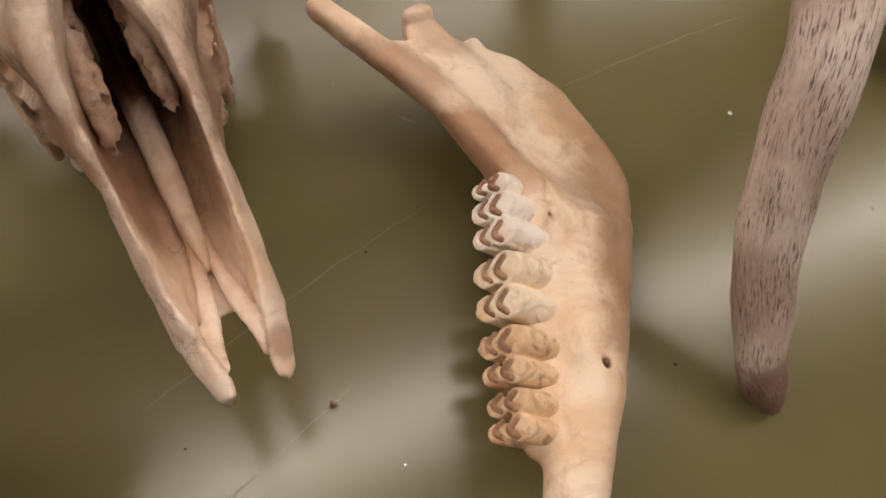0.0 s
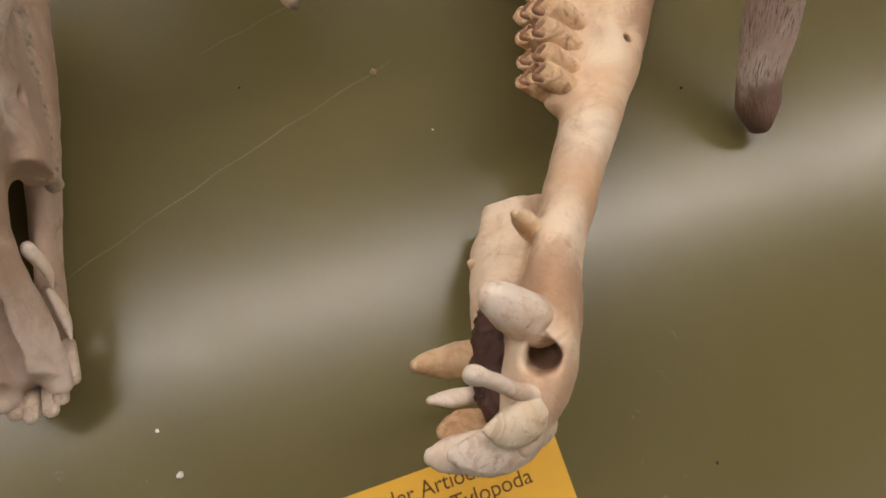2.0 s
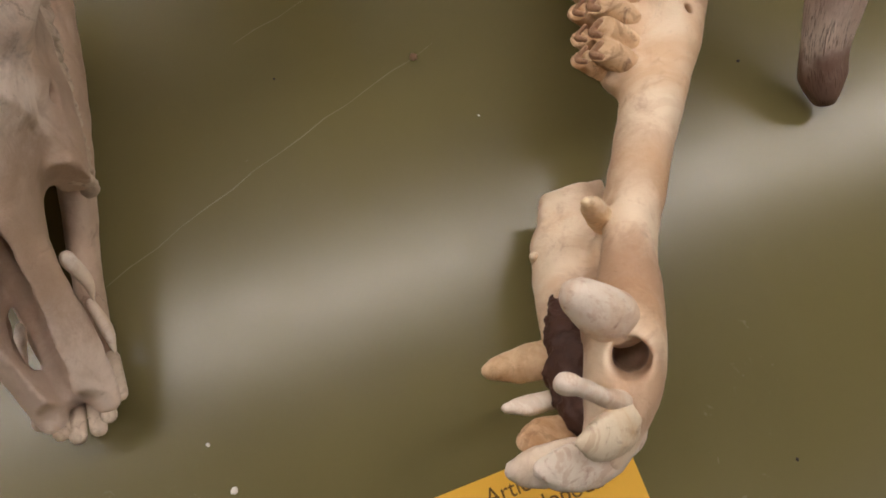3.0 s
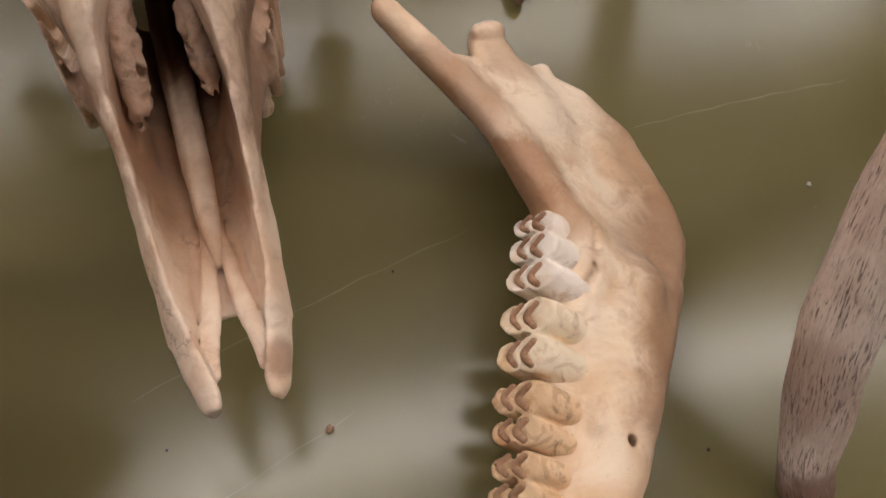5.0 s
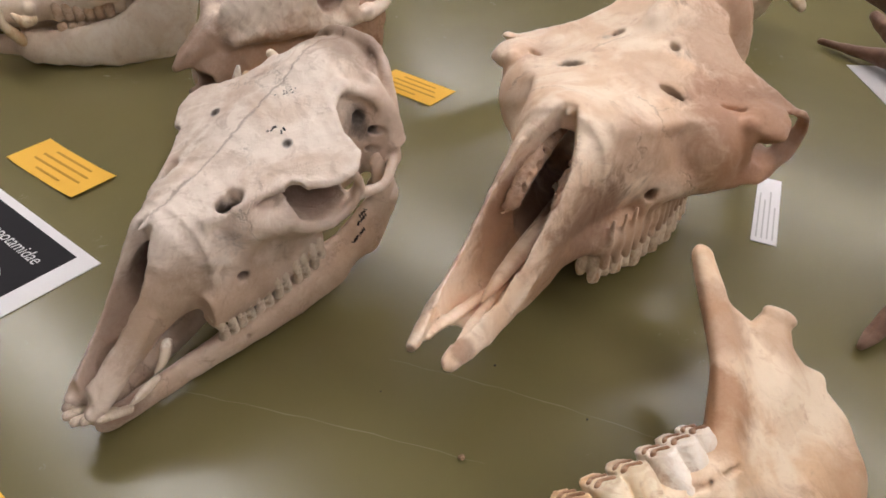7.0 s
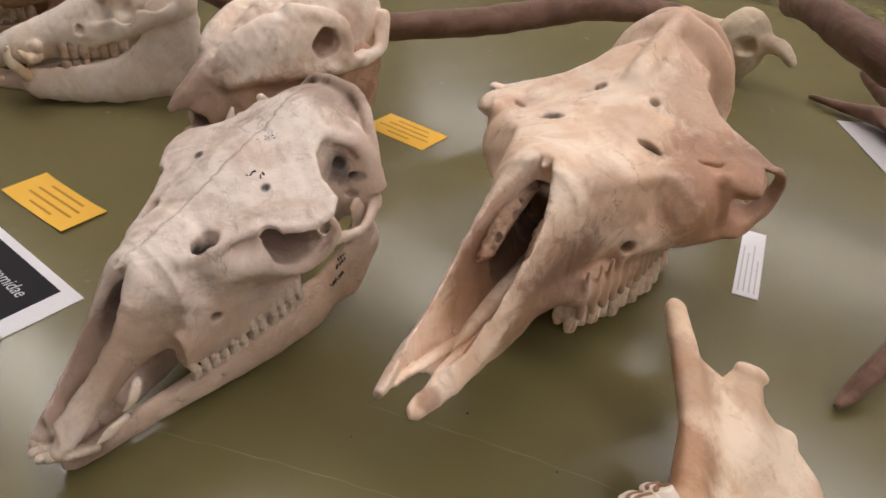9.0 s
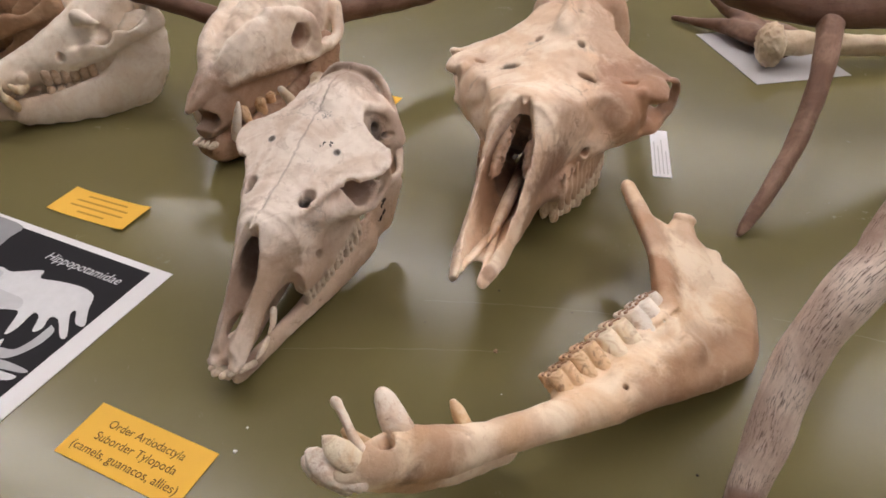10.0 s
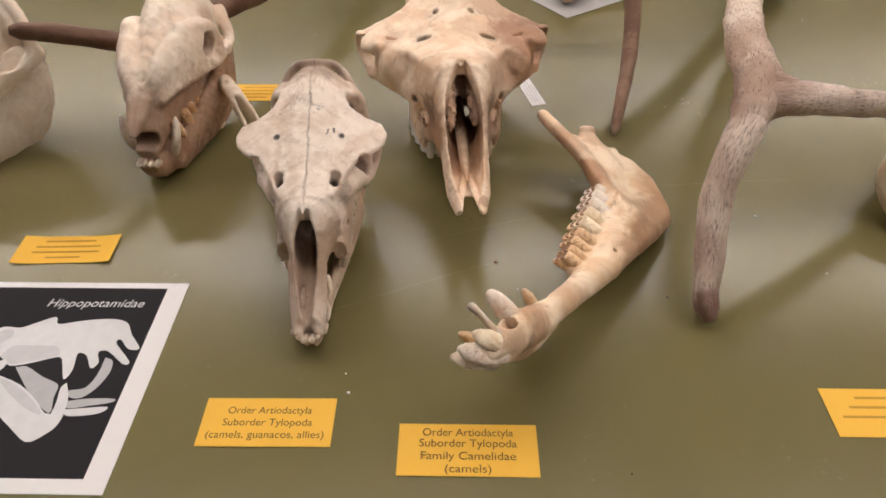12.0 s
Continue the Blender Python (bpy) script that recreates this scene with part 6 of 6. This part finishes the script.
shape([(-0.048, 0.018), (-0.04, 0.014), (-0.038, 0.001), (-0.043, -0.015), (-0.052, -0.025), (-0.062, -0.025), (-0.066, -0.018), (-0.053, -0.015), (-0.048, -0.001)], PRINT_MID, 1)
shape([(-0.064, -0.029), (-0.046, -0.026), (-0.023, -0.026), (-0.026, -0.03), (-0.042, -0.033), (-0.059, -0.036)], PRINT_MID, 2)
shape([(-0.061, -0.037), (-0.041, -0.035), (-0.026, -0.034), (-0.03, -0.04), (-0.044, -0.043), (-0.058, -0.043)], PRINT_WHITE, 2)
shape([(-0.159, 0.004), (-0.146, 0.009), (-0.138, 0.015), (-0.134, 0.009), (-0.14, -0.0)], PRINT_WHITE, 4)
shape([(-0.281, 0.105), (-0.236, 0.108), (-0.192, 0.106), (-0.189, 0.088), (-0.188, 0.069), (-0.22, 0.068), (-0.264, 0.068)], PRINT_GREY, 1)
shape([(-0.252, 0.052), (-0.216, 0.055), (-0.19, 0.056), (-0.185, 0.043), (-0.185, 0.032), (-0.205, 0.028), (-0.239, 0.026)], PRINT_GREY, 2)


# ---- crumbs and specks on the table ----
def crumb(x, y, r, mat, label):
    bm = bmesh.new()
    bmesh.ops.create_icosphere(bm, subdivisions=2, radius=r)
    rng = random.Random(int(x * 1e4))
    for v in bm.verts:
        v.co *= rng.uniform(0.6, 1.1)
        v.co.z = v.co.z * 0.6
        v.co += Vector((x, y, r * 0.55))
    me = bpy.data.meshes.new("crumb")
    bm.to_mesh(me)
    bm.free()
    return tagged(obj("crumb", me, mat), label, "crumb", "crumbs on the table")


crumb(0.0871, 0.1934, 0.0022, CRUMB, "tiny brown bone crumb on the table")
for x, y, r in ((0.2523, 0.1459, 0.0010), (0.13, 0.262, 0.0008), (0.063, 0.262, 0.0010), (0.183, -0.042, 0.0009), (0.02, 0.20, 0.0007)):
    crumb(x, y, r, SPECK, "tiny dark speck on the table")
for x, y, r in ((0.377, 0.27, 0.0016), (0.107, 0.155, 0.0006), (-0.045, 0.03, 0.0016), (0.42, 0.18, 0.0009), (-0.05, 0.05, 0.0009)):
    crumb(x, y, r, LINT, "tiny white lint on the table")
